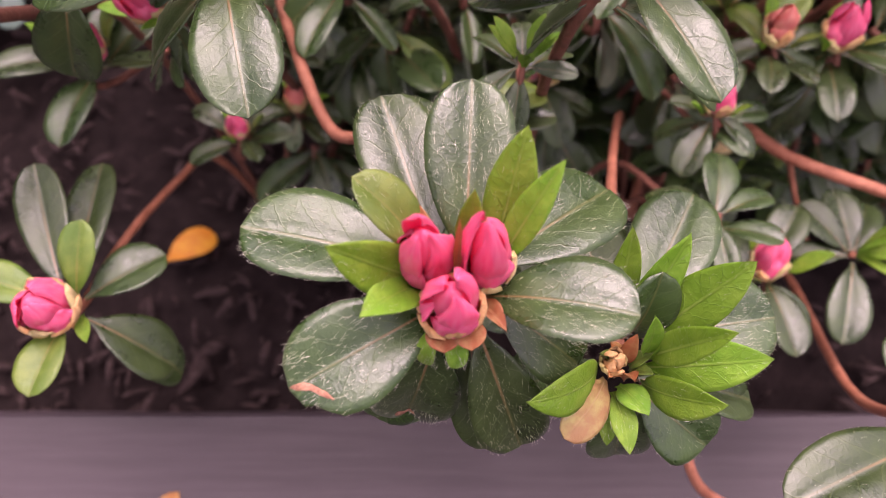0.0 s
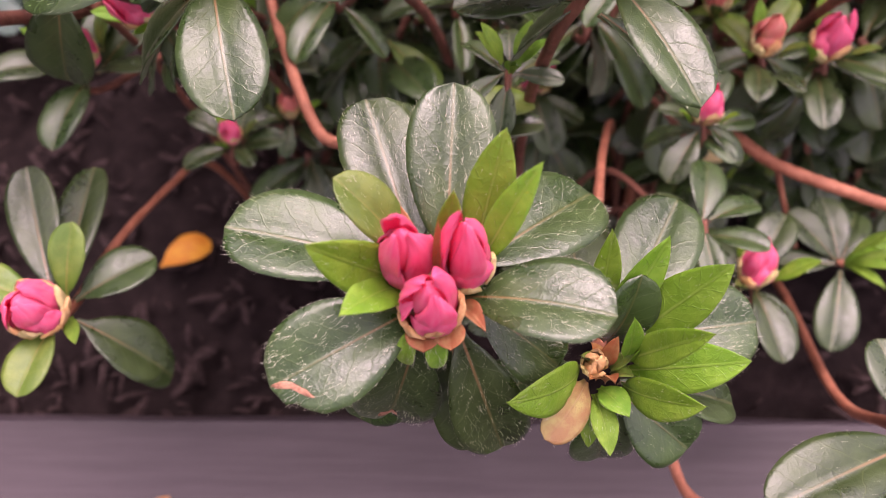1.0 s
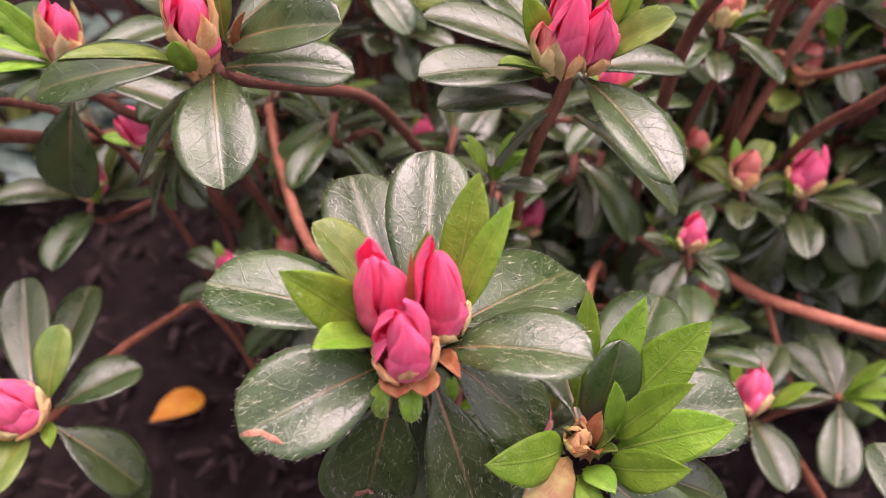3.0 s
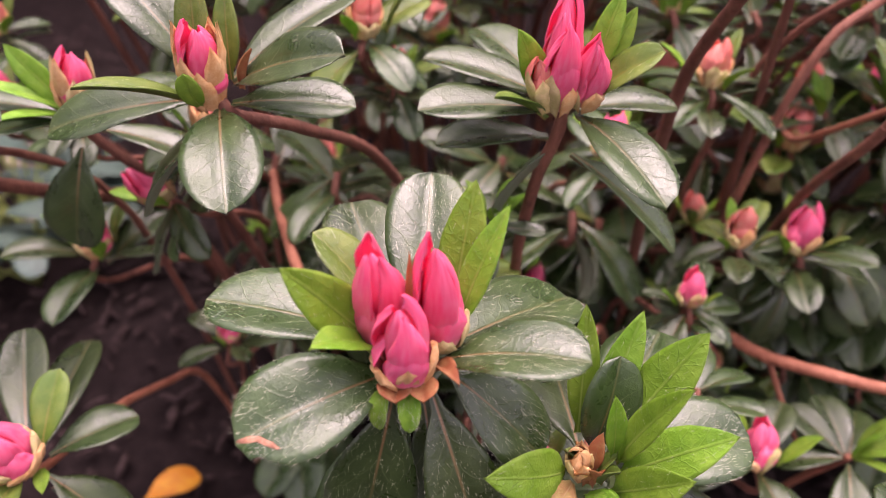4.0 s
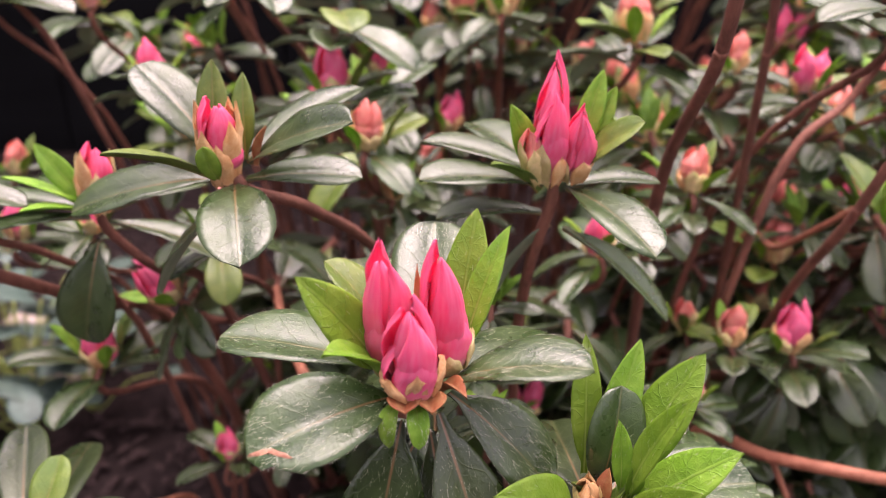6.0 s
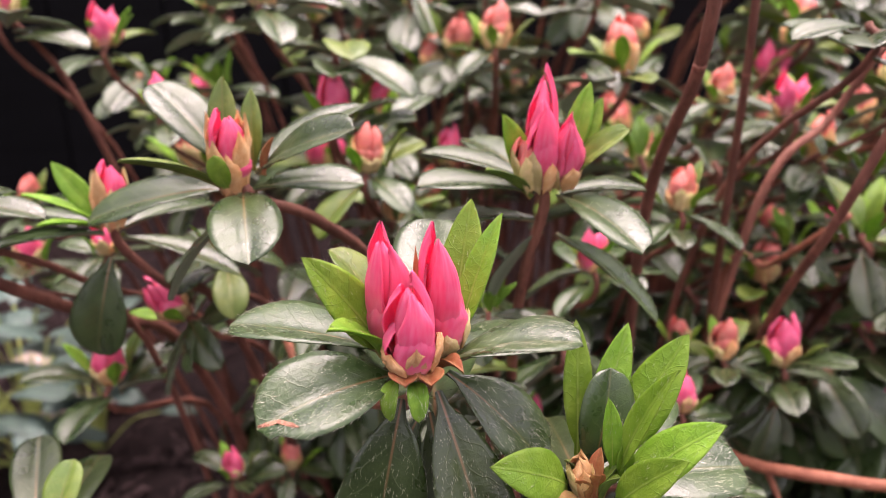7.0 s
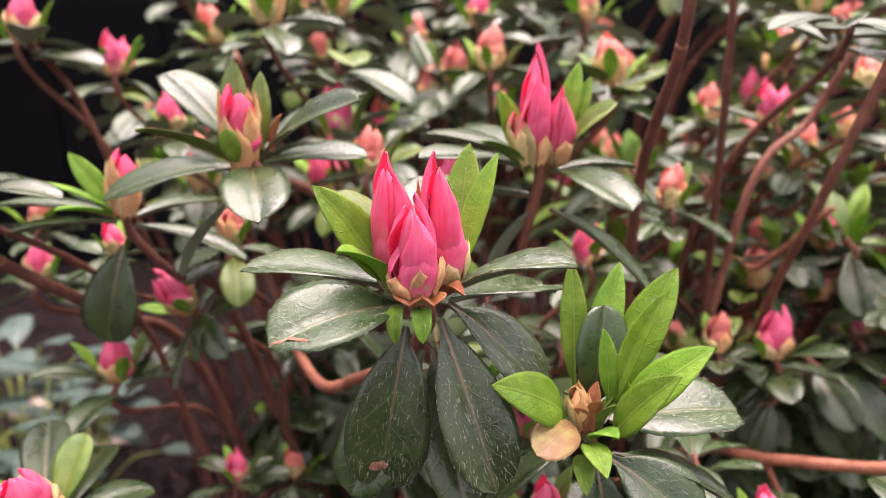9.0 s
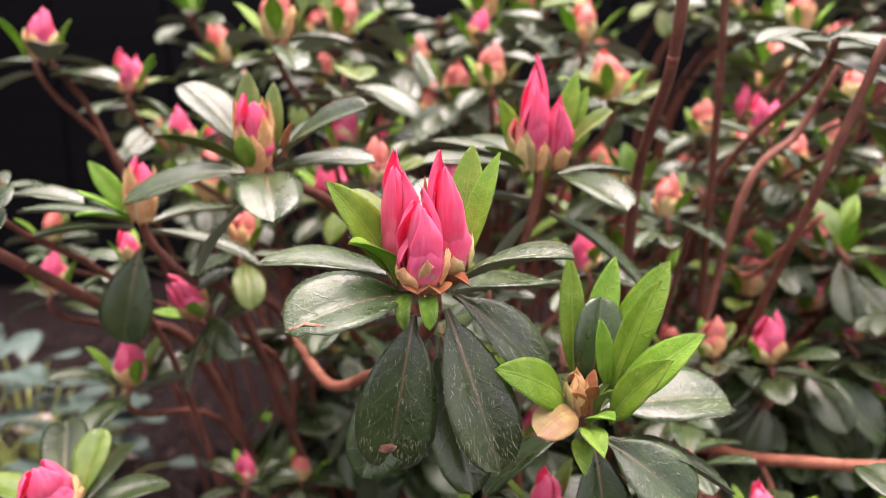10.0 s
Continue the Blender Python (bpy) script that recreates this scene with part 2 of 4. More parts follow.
class Leaf:
    """The surface of a leaf: x runs from base to tip, y across, z out of its upper face."""

    def __init__(self, length, width, outline="old", bend=0.06, fold=0.12, droop=0.0, seed=0, nick=0.0, curl=0.12):
        self.curl, self.L, self.W, self.bend, self.fold, self.droop, self.seed, self.nick = curl, length, width, bend, fold, droop, seed, nick
        self.p, self.q = OUTLINES[outline]
        top = self.p / (self.p + self.q)
        self.norm = top ** self.p * (1 - top) ** self.q

    def half(self, s):
        s = min(max(s, 0.0), 1.0)
        blade = max(0.0, (s - 0.05) / 0.95)
        w = blade ** self.p * (1 - blade) ** self.q / self.norm * self.W / 2
        return max(w, 0.0007 * (1 - s) + 0.00005)

    def at(self, s, v):
        w = self.half(s)
        wave = noise.noise(Vector((s * 3.1, v * 1.3, self.seed * 7.7))) * 0.05 * self.W
        edge = 1 + 0.03 * noise.noise(Vector((s * 9, math.copysign(1, v) * 3, self.seed)))
        if self.nick and v > 0:
            edge -= self.nick * math.exp(-((s - 0.90) / 0.05) ** 2)
        y = v * w * edge
        lift = w * (self.fold * abs(v) - self.curl * v * v) - 0.00020 * math.exp(-(y / 0.0006) ** 2)
        quilt = 0.010 * self.W * math.sin(abs(v) * 6.0) * math.sin((s * 6.5 - abs(y) / self.L * 7) * 2 * math.pi)
        z = self.bend * self.L * 4 * s * (1 - s) - self.droop * self.L * s ** 3 + lift + wave * abs(v) + quilt
        return Vector((self.L * s, y, z))

    def mesh(self, nu=14, nv=10, thick=0.0004):
        verts, uvs, faces, index = [], [], [], []
        us = [1 - (1 - i / nu) ** 1.25 for i in range(nu + 1)]
        for s in us:
            for j in range(nv + 1):
                v = -1 + 2 * j / nv
                p = self.at(s, v)
                verts.append(p)
                uvs.append((0.5 + p.y / self.L, s))
        n = len(verts)
        for i, s in enumerate(us):
            for j in range(nv + 1):
                v = -1 + 2 * j / nv
                p = verts[i * (nv + 1) + j]
                rib = 0.0007 * (1 - 0.7 * s) * math.exp(-(v / 0.16) ** 2)
                verts.append(p - Vector((0, 0, thick * (1 - 0.6 * v * v) + rib)))
                uvs.append(uvs[i * (nv + 1) + j])
        k = nv + 1
        for i in range(nu):
            for j in range(nv):
                a = i * k + j
                faces.append((a, a + k, a + k + 1, a + 1)[::-1])
                index.append(0)
                faces.append((n + a + k, n + a + k + 1, n + a + 1, n + a))
                index.append(1)
            for j in (0, nv):
                a = i * k + j
                f = (a, n + a, n + a + k, a + k)
                faces.append(f if j else f[::-1])
                index.append(0)
        return verts, faces, index, uvs

    def hairs(self, count, rim, rng, length=0.0015, girth=0.000018):
        geos = []
        for i in range(count + rim):
            if i < count:
                s, v = rng.uniform(0.12, 0.95), rng.uniform(-0.92, 0.92)
                way = Vector((1.0, rng.uniform(-0.35, 0.35), rng.uniform(0.02, 0.15)))
            else:
                s, v = rng.uniform(0.2, 1.0) ** 0.8, rng.choice((-1, 1))
                way = Vector((rng.uniform(0.5, 1.3), v * rng.uniform(0.15, 0.7), rng.uniform(-0.1, 0.25)))
            root, way = self.at(s, v), way.normalized() * length * rng.uniform(0.5, 1.25) * (1.0 if i < count else 0.62)
            thin = girth * (1.0 if i < count else 0.7)
            side = way.cross(Vector((0, 0, 1))).normalized() * thin
            up = side.cross(way).normalized() * thin
            mid = root + way * 0.55 + Vector((0, 0, -0.00012))
            ring = [root + side, root - side * 0.5 + up, root - side * 0.5 - up, mid + side * 0.7, mid - side * 0.35 + up * 0.7, mid - side * 0.35 - up * 0.7, root + way]
            fs = [(0, 1, 4, 3), (1, 2, 5, 4), (2, 0, 3, 5), (3, 4, 6), (4, 5, 6), (5, 3, 6)]
            geos.append((ring, fs, None, None))
        return joined(geos)


def leaf_pose(base, tip, axis=(0, 0, 1), roll=0.0):
    """The pose of a leaf from base to tip whose upper face looks along the shoot's axis."""
    x = (Vector(tip) - Vector(base)).normalized()
    a = Vector(axis).normalized()
    z = a - x * a.dot(x)
    if z.length < 0.05:
        z = Vector((0, -1, 0.2)) - x * Vector((0, -1, 0.2)).dot(x)
    z.normalize()
    y = z.cross(x)
    m = Matrix((x, y, z)).transposed().to_4x4()
    m.translation = base
    return m @ pose(0, 0, 0, roll)


def tube(points, radii, sides=8, steps=5, knots=0.0, seed=0):
    """A tapering round stem through the points."""
    pts = [Vector(p) for p in points]
    full = [pts[0] * 2 - pts[1], *pts, pts[-1] * 2 - pts[-2]]
    rads = [radii[0], *radii, radii[-1]] if len(radii) == len(pts) else None
    line, rs = [], []
    for i in range(1, len(full) - 2):
        p0, p1, p2, p3 = full[i - 1:i + 3]
        for k in range(steps + (i == len(full) - 3)):
            t = k / steps
            line.append(0.5 * (2 * p1 + (p2 - p0) * t + (2 * p0 - 5 * p1 + 4 * p2 - p3) * t * t + (3 * p1 - p0 - 3 * p2 + p3) * t ** 3))
            rs.append(rads[i] * (1 - t) + rads[i + 1] * t)
    verts, faces, uvs = [], [], []
    u = Vector((1, 0.3, 0.1))
    for i, p in enumerate(line):
        d = (line[min(i + 1, len(line) - 1)] - line[max(i - 1, 0)]).normalized()
        u = (u - d * u.dot(d)).normalized()
        w = d.cross(u)
        for j in range(sides):
            a = 2 * math.pi * j / sides
            r = rs[i] * (1 + knots * noise.noise(Vector((p.x * 300, p.y * 300, p.z * 300 + j * 0.3 + seed))))
            verts.append(p + (u * math.cos(a) + w * math.sin(a)) * r)
            uvs.append((j / sides, i * 0.1))
    for i in range(len(line) - 1):
        for j in range(sides):
            a, b = i * sides + j, i * sides + (j + 1) % sides
            faces.append((a, b, b + sides, a + sides))
    n = len(verts)
    faces.append(tuple(range(sides))[::-1])
    faces.append(tuple(range(n - sides, n)))
    return verts, faces, None, uvs


def petal_geo(height, radius, phi, span, twist, seed, rise=0.0, gape=0.0, lobe=False, nu=12, nv=8):
    """One petal wrapped round the bud's axis like a furled sail: one rim lies under its neighbour, the other stands proud; a lobe is shorter, with a ragged, rounded rim."""
    verts, uvs, faces = [], [], []
    for layer in (0, 1):
        for i in range(nu + 1):
            u = i / nu
            prof = 0.60 + 0.40 * math.sin(u / 0.42 * math.pi / 2) if u < 0.42 else 1 - (0.93 - gape) * ((u - 0.42) / 0.58) ** 2.9
            half = span * (1 - 0.40 * u ** 4) if not lobe else span * (1 - 0.75 * u ** 5)
            for j in range(nv + 1):
                v = -1 + 2 * j / nv
                a = phi + v * half + twist * u
                crumple = noise.noise(Vector((u * 3.0, v * 1.8, seed * 3.1))) * 0.13 + noise.noise(Vector((u * 8, v * 5, seed * 5.3))) * 0.05
                keel = 0.10 * math.exp(-((v - 0.25) / 0.22) ** 2) * u
                swell = min(1.0, 0.35 + u) * (1.15 - u ** 3)
                frill = 0.16 * u ** 2 * max(0.0, v) ** 3 * (0.7 + noise.noise(Vector((u * 7, 2, seed * 4.1)))) - 0.10 * max(0.0, -v) ** 2
                curl = (0.22 * u ** 6 if lobe else 0.10 * u ** 9) * (0.6 + noise.noise(Vector((v * 3, seed * 1.3, 2))))
                r = radius * prof * (1 + 0.10 * v + (crumple + keel) * swell) + radius * (frill + curl) - layer * 0.00035
                z = height * (rise + (1 - rise) * u) - (0.10 if lobe else 0.09) * height * abs(v) ** 2.2 * u * u
                z += 0.06 * height * u ** 3 * noise.noise(Vector((v * 2.5, seed * 1.7, 4))) + (0.05 if lobe else 0.02) * height * u ** 4 * noise.noise(Vector((v * 8, seed * 2.9, 7)))
                verts.append(Vector((r * math.cos(a), r * math.sin(a), z)))
                uvs.append((0.5 + v * 0.3, u))
    k, n = nv + 1, (nu + 1) * (nv + 1)
    for i in range(nu):
        for j in range(nv):
            a = i * k + j
            faces.append((a, a + 1, a + k + 1, a + k))
            faces.append((n + a, n + a + k, n + a + k + 1, n + a + 1))
        for j in (0, nv):
            a = i * k + j
            faces.append((a, a + k, n + a + k, n + a) if j == 0 else (a, n + a, n + a + k, a + k))
    for j in range(nv):
        a = nu * k + j
        faces.append((a, a + 1, n + a + 1, n + a))
    return verts, faces, None, uvs


def scale_geo(height, radius, phi, span, seed, flare=0.15):
    """A short pointed bud scale hugging the foot of a bud."""
    verts, uvs, faces = [], [], []
    nu, nv = 6, 6
    for layer in (0, 1):
        for i in range(nu + 1):
            u = i / nu
            half = span * (0.8 + 0.4 * u) * max(0.0, 1 - u ** 3.0) ** 0.5 + 0.03
            for j in range(nv + 1):
                v = -1 + 2 * j / nv
                a = phi + v * half
                r = radius * (0.70 + 0.42 * math.sin(u * 1.9) + flare * u * u - 0.16 * u ** 4) * (1 - 0.05 * v * v) * (1 + 0.12 * noise.noise(Vector((u * 5, v * 3, seed)))) - layer * 0.0004
                verts.append(Vector((r * math.cos(a), r * math.sin(a), height * (u - 0.12 * v * v))))
                uvs.append((0.5 + v * 0.4, u))
    k, n = nv + 1, (nu + 1) * (nv + 1)
    for i in range(nu):
        for j in range(nv):
            a = i * k + j
            faces.append((a, a + 1, a + k + 1, a + k))
            faces.append((n + a, n + a + k, n + a + k + 1, n + a + 1))
        for j in (0, nv):
            a = i * k + j
            faces.append((a, a + k, n + a + k, n + a) if j == 0 else (a, n + a, n + a + k, a + k))
    return verts, faces, None, uvs


def core_geo(height, radius, sides=10, rings=8):
    verts, faces, uvs = [], [], []
    for i in range(rings + 1):
        u = i / rings
        r = radius * (0.5 + 0.5 * math.sin(math.pi * min(1, 0.12 + u * 0.65))) * (1 - u ** 3) ** 0.7 + 0.00005
        for j in range(sides):
            a = 2 * math.pi * j / sides
            verts.append(Vector((r * math.cos(a), r * math.sin(a), height * u)))
            uvs.append((j / sides, u))
    for i in range(rings):
        for j in range(sides):
            a, b = i * sides + j, i * sides + (j + 1) % sides
            faces.append((a, b, b + sides, a + sides))
    faces.append(tuple(range(sides))[::-1])
    faces.append(tuple(range(rings * sides, (rings + 1) * sides)))
    return verts, faces, None, uvs


def bud(shoot, base, tip, radius, petal=None, scales=3, scale_mat=None, seed=0, petals=5, scale_height=0.35, label="", twist=0.9, blunt=0.0, mixed=True, fine=False):
    """A bud from base to tip: a core, wrapped petals and scales round its foot."""
    rng = random.Random(seed * 13 + 5)
    petal, scale_mat = petal or PINK, scale_mat or BRACT
    base, tip = mm(base), mm(tip)
    d = tip - base
    m = Matrix.Translation(base) @ d.to_track_quat("Z", "Y").to_matrix().to_4x4() @ pose(0, 0, 0, 0, 0, rng.uniform(0, 360))
    h = d.length
    core = part("bud", core_geo(h * 0.88, radius * 0.70), petal, shoot, label)
    core.matrix_local = m
    for i in range(petals):
        phi = 2 * math.pi * i * 2 / petals + rng.uniform(-0.15, 0.15)
        hh = h * (1.0 if i == 0 else 0.90 if i == 1 else 0.84 if i == 2 else rng.uniform(0.50, 0.78))
        part("petal", petal_geo(hh, radius * (0.88 + 0.035 * i), phi, rng.uniform(0.85, 1.15), twist * rng.uniform(0.6, 1.1), seed * 7 + i, 0.25 if scale_height > 0.6 else 0.02, blunt if i < 3 else rng.uniform(0.2, 0.42), i > 2, *((18, 16) if fine else (12, 8))), petal, core)
    for i in range(scales):
        phi = 2 * math.pi * (i + rng.uniform(-0.2, 0.2)) / scales
        part("bud_scale", scale_geo(h * scale_height * rng.uniform(0.55, 1.15), radius * rng.uniform(1.00, 1.13), phi, rng.uniform(0.45, 0.72), seed * 3 + i, 0.10), scale_mat if i % 3 or not mixed else (BRACT if scale_mat is GREEN_BRACT else GREEN_BRACT), core)
    return core


SCAR = plain_material("scar_tissue", (0.17, 0.06, 0.035), (0.46, 0.23, 0.15), 0.6, 700, 0.6)


def scar(ob, shape, s0, s1, v0, v1):
    """A torn, dried patch on a leaf, a trace above its surface."""
    verts, faces, n = [], [], 10
    for i in range(n + 1):
        u = i / n
        s, v = s0 + (s1 - s0) * u, v0 + (v1 - v0) * u
        w = 0.10 * math.sin(math.pi * (0.1 + 0.85 * u)) * (0.6 + 0.8 * abs(noise.noise(Vector((u * 6, 2.2, 0)))))
        for k in (-1, 0, 1):
            verts.append(shape.at(min(s + k * w * 0.35, 0.995), min(v + k * w, 1.0)) + Vector((0, 0, 0.00012 + 0.0003 * (k == 0))))
    for i in range(n):
        for k in (0, 1):
            a = i * 3 + k
            faces.append((a, a + 3, a + 4, a + 1)[::-1])
    part("scar", (verts, faces, None, None), SCAR, ob, "dried brown scar")


MM = 0.001


def mm(p):
    return Vector(p) * MM


def leaf(shoot, base, tip, width, mat=None, outline="old", bend=0.05, fold=0.10, droop=0.0, roll=0.0, axis=(0, 0, 1), hair=0, rim=0, seed=None, label="", nick=0.0, hurt=None):
    """A leaf of a shoot; base, tip and width in millimetres from the shoot's heart."""
    seed = seed if seed is not None else len(bpy.data.meshes)
    b, t = mm(base), mm(tip)
    mat = mat or OLD_LEAF
    # grown leaves form a trough along the midrib, and their rims turn down again; young ones are simply folded upwards
    grown = mat in (OLD_LEAF, MID_LEAF)
    fold, curl = (0.40 + 0.5 * fold, 0.26) if grown else (fold, 0.12)
    shape = Leaf((t - b).length, width * MM, outline, bend, fold, droop, seed % 97, nick, curl)
    under = OLD_UNDER if mat is OLD_LEAF else mat
    ob = part("leaf", shape.mesh(), [mat, under], shoot, label, ([True] * 20 + [False] * 2) * 14)
    ob.matrix_local = leaf_pose(b, t, axis, roll)
    if mat is NEW_LEAF and rim:
        hair = hair or rim
    if hair or rim:
        part("hairs", shape.hairs(hair, rim, random.Random(seed)), HAIR, ob)
    if hurt:
        scar(ob, shape, *hurt)
    return ob


def shoot_at(name, x, y, z, label, group="azalea shoots", category="azalea shoot"):
    ob = new(name)
    ob.empty_display_size = 0.005
    ob.location = mm((x, y, z))
    return tagged(ob, label, category, group)


def stem(shoot, points, r0=1.3, r1=1.6, mat=None, name="stem"):
    """The twig that carries a shoot; points in world millimetres, from the heart downwards."""
    here = shoot.matrix_basis.inverted()
    pts = [here @ mm(p) for p in points]
    rads = [(r0 + (r1 - r0) * i / (len(pts) - 1)) * MM / shoot.scale[0] for i in range(len(pts))]
    return part(name, tube(pts, rads, 8, 6, 0.12, len(pts)), mat or TWIG, shoot)


# ---- ground, edging board, fence ----
def graded(low, high, fine_low, fine_high, step, count):
    """Grid lines: even within the fine stretch, wider and wider outside it."""
    inner = list(np.arange(fine_low, fine_high + step / 2, step))
    left = [fine_low - (fine_low - low) * (i / count) ** 3 for i in range(count, 0, -1)]
    right = [fine_high + (high - fine_high) * (i / count) ** 3 for i in range(1, count + 1)]
    return left + inner + right


def ground_geo():
    xs, ys = graded(-40, 40, -0.5, 0.55, 0.012, 12), graded(-40, 40, -0.1, 0.85, 0.012, 12)
    verts, faces = [], []
    for y in ys:
        for x in xs:
            z = 0.010 * noise.fractal(Vector((x * 9, y * 9, 0)), 1.0, 2.0, 4) if abs(x) < 2 and abs(y) < 2 else 0.0
            verts.append((x, y, z - 0.004))
    k = len(xs)
    for i in range(len(ys) - 1):
        for j in range(k - 1):
            a = i * k + j
            faces.append((a, a + 1, a + k + 1, a + k))
    return verts, faces, None, None


tagged(part("ground", ground_geo(), SOIL), "dark moist soil of the planting bed", "soil", kind="structure")


def chip_geo(rng, length):
    """A splinter of bark, uneven and thin."""
    w, t = length * rng.uniform(0.14, 0.36), length * rng.uniform(0.06, 0.14)
    verts, n = [], 5
    for i in range(n):
        s = i / (n - 1)
        k = math.sin(math.pi * (0.12 + 0.76 * s)) * rng.uniform(0.7, 1.1)
        bow = 0.10 * length * math.sin(math.pi * s)
        for y, z in ((-1, -1), (1, -1), (1, 1), (-1, 1)):
            verts.append(Vector((length * (s - 0.5), y * w * 0.5 * k * rng.uniform(0.8, 1.2), z * t * 0.5 + bow)))
    faces = [(3, 2, 1, 0), tuple(range(4 * n - 4, 4 * n))]
    for i in range(n - 1):
        for j in range(4):
            a, b = i * 4 + j, i * 4 + (j + 1) % 4
            faces.append((a, b, b + 4, a + 4))
    return verts, faces, None, None


def mulch():
    rng = random.Random(4)
    geos = []
    for i in range(3600):
        x, y = rng.uniform(-0.5, 0.5), 0.142 + 0.7 * rng.random() ** 1.3
        geos.append(moved(chip_geo(rng, rng.uniform(0.004, 0.018)), pose(x, y, rng.uniform(0.0, 0.008), rng.uniform(-35, 35), rng.uniform(-30, 30), rng.uniform(0, 360))))
    tagged(part("bark_mulch", joined(geos), MULCH), "dark shredded bark mulch spread over the soil", "mulch", kind="stuff")


mulch()


def plank_geo(length, depth, height, seed, bevel=0.004, n=90):
    """A long board with eased, slightly uneven edges."""
    ring = [(-1, -1, 0, 0), (1, -1, 0, 0), (1, 1, 0, -1), (1, 1, -1, 0), (-1, 1, 1, 0), (-1, 1, 0, -1)]
    verts, faces = [], []
    for i in range(n + 1):
        x = length * (i / n - 0.5)
        for j, (sy, sz, by, bz) in enumerate(ring):
            wob = 0.0009 * noise.noise(Vector((x * 14, j * 2.0, seed)))
            verts.append((x, sy * depth / 2 + by * bevel + wob, sz * height / 2 + bz * bevel + wob))
    k = len(ring)
    for i in range(n):
        for j in range(k):
            a, b = i * k + j, i * k + (j + 1) % k
            faces.append((a, b, b + k, a + k))
    faces += [tuple(range(k))[::-1], tuple(range(n * k, n * k + k))]
    return verts, faces, None, None


def flat(ob):
    ob.data.polygons.foreach_set("use_smooth", [False] * len(ob.data.polygons))
    return ob


board = flat(part("edging_board", plank_geo(2.4, 0.14, 0.060, 1), BOARD))
board.location = (0, BOARD_EDGE - 0.07, BOARD_TOP - 0.030)
tagged(board, "purple-grey stained timber board edging the planting bed", "edging board", kind="structure")

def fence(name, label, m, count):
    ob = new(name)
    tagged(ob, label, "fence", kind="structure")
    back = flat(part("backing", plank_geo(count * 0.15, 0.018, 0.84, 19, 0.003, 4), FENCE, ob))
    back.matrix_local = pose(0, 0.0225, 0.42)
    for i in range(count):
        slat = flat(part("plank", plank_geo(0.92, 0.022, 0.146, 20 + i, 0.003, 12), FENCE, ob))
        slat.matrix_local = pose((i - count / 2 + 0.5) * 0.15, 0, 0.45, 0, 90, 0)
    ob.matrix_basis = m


# assumed fences, added to stand for the dark gaps behind and beside the shrub
fence("wall_back", "near-black board fence added as the shaded backdrop behind the shrub", pose(0.1, 1.10, 0), 18)
fence("wall_left", "near-black board fence added as the shaded backdrop beside the bed", pose(-0.95, 0.45, 0, 0, 0, 72), 10)

# ---- the near flowering shoot ----
main = shoot_at("azalea_shoot", 2, 72.6, 236.8, "azalea shoot with three opening pink buds above hairy dark leaves")
bud(main, (-5, 9, 1), (-5.2, -0.8, 29.3), 4.6 * MM, PINK, 3, GREEN_BRACT, 1, petals=6, label="pink bud opening at its tip", blunt=0.22, fine=True)
bud(main, (-0.5, 0.5, 0.5), (-0.7, -6.6, 21.8), 4.9 * MM, PINK, 5, BRACT, 2, petals=6, label="short pink bud in brown scales", scale_height=0.46, mixed=False, blunt=0.17, fine=True)
bud(main, (5.5, 8, 1), (4.5, 1.6, 28.6), 4.4 * MM, PINK, 3, GREEN_BRACT, 3, petals=6, label="pink bud with a pale green foot", blunt=0.10, fine=True)
H = dict(hair=420, rim=75)
leaf(main, (-4, 10, -1), (-38.8, 16.7, 3.3), 19, bend=0.04, fold=0.10, **H)
leaf(main, (-3, 3, -2), (-28.4, -11.7, -4.9), 18.5, bend=0.08, fold=0.22, roll=-24, nick=0.30, hurt=(0.99, 0.80, -0.1, 0.62), label="dark leaf with a torn brown nick at its tip", **H)
leaf(main, (-3, 0, -6), (-10.2, -2.5, -40.3), 17.5, bend=0.05, fold=0.06, axis=(0, -1, 0.3), hurt=(0.86, 0.82, -0.35, 0.15), label="dark hanging leaf with a brown scar", **H)
leaf(main, (4, 1, -5), (13.9, -9.5, -38.2), 15, bend=0.05, fold=0.25, axis=(0.2, -1, 0.5), **H)
leaf(main, (5, 4, 0), (30.8, -3.4, 6.4), 17, bend=0.07, fold=0.14, **H)
leaf(main, (6, 5, -3), (24.5, 1.2, -22.1), 15, bend=0.07, fold=0.2, axis=(0.3, -0.5, 1), **H)
leaf(main, (2, 10, 1), (3.3, 38.9, 18.1), 16.5, bend=0.03, fold=0.06, axis=(0, -0.4, 1), **H)
leaf(main, (-3, 11, -1), (-14.1, 44.9, 7.3), 17, bend=0.03, fold=0.10, **H)
leaf(main, (-5, 10, 2), (-16.9, 15.4, 19.6), 10, MID_LEAF, bend=0.10, fold=0.2, hair=60, rim=50, label="small yellowish leaf with a reddish rim")
leaf(main, (6, 12, -4), (32, 35, -10), 21, bend=0.03, fold=0.08, **H)
leaf(main, (7, 11, 2), (11.5, 18.6, 28.3), 8.5, NEW_LEAF, "new", 0.02, 0.2, axis=(-0.3, -1, 0.4), rim=40)
leaf(main, (8, 10, 1), (17.1, 12.9, 26.8), 6.0, NEW_LEAF, "new", 0.05, 0.25, axis=(-0.6, -0.8, 0.3), rim=30)
leaf(main, (-6, 8, 0), (-19.5, -1.1, 23.6), 9.5, NEW_LEAF, "new", 0.06, 0.3, axis=(0.35, -0.75, 0.6), rim=40)
leaf(main, (-6, 6, 0), (-15.0, -6.5, 12.0), 8, NEW_LEAF, "new", 0.12, 0.35, axis=(0.6, 0.3, 0.8), rim=30)
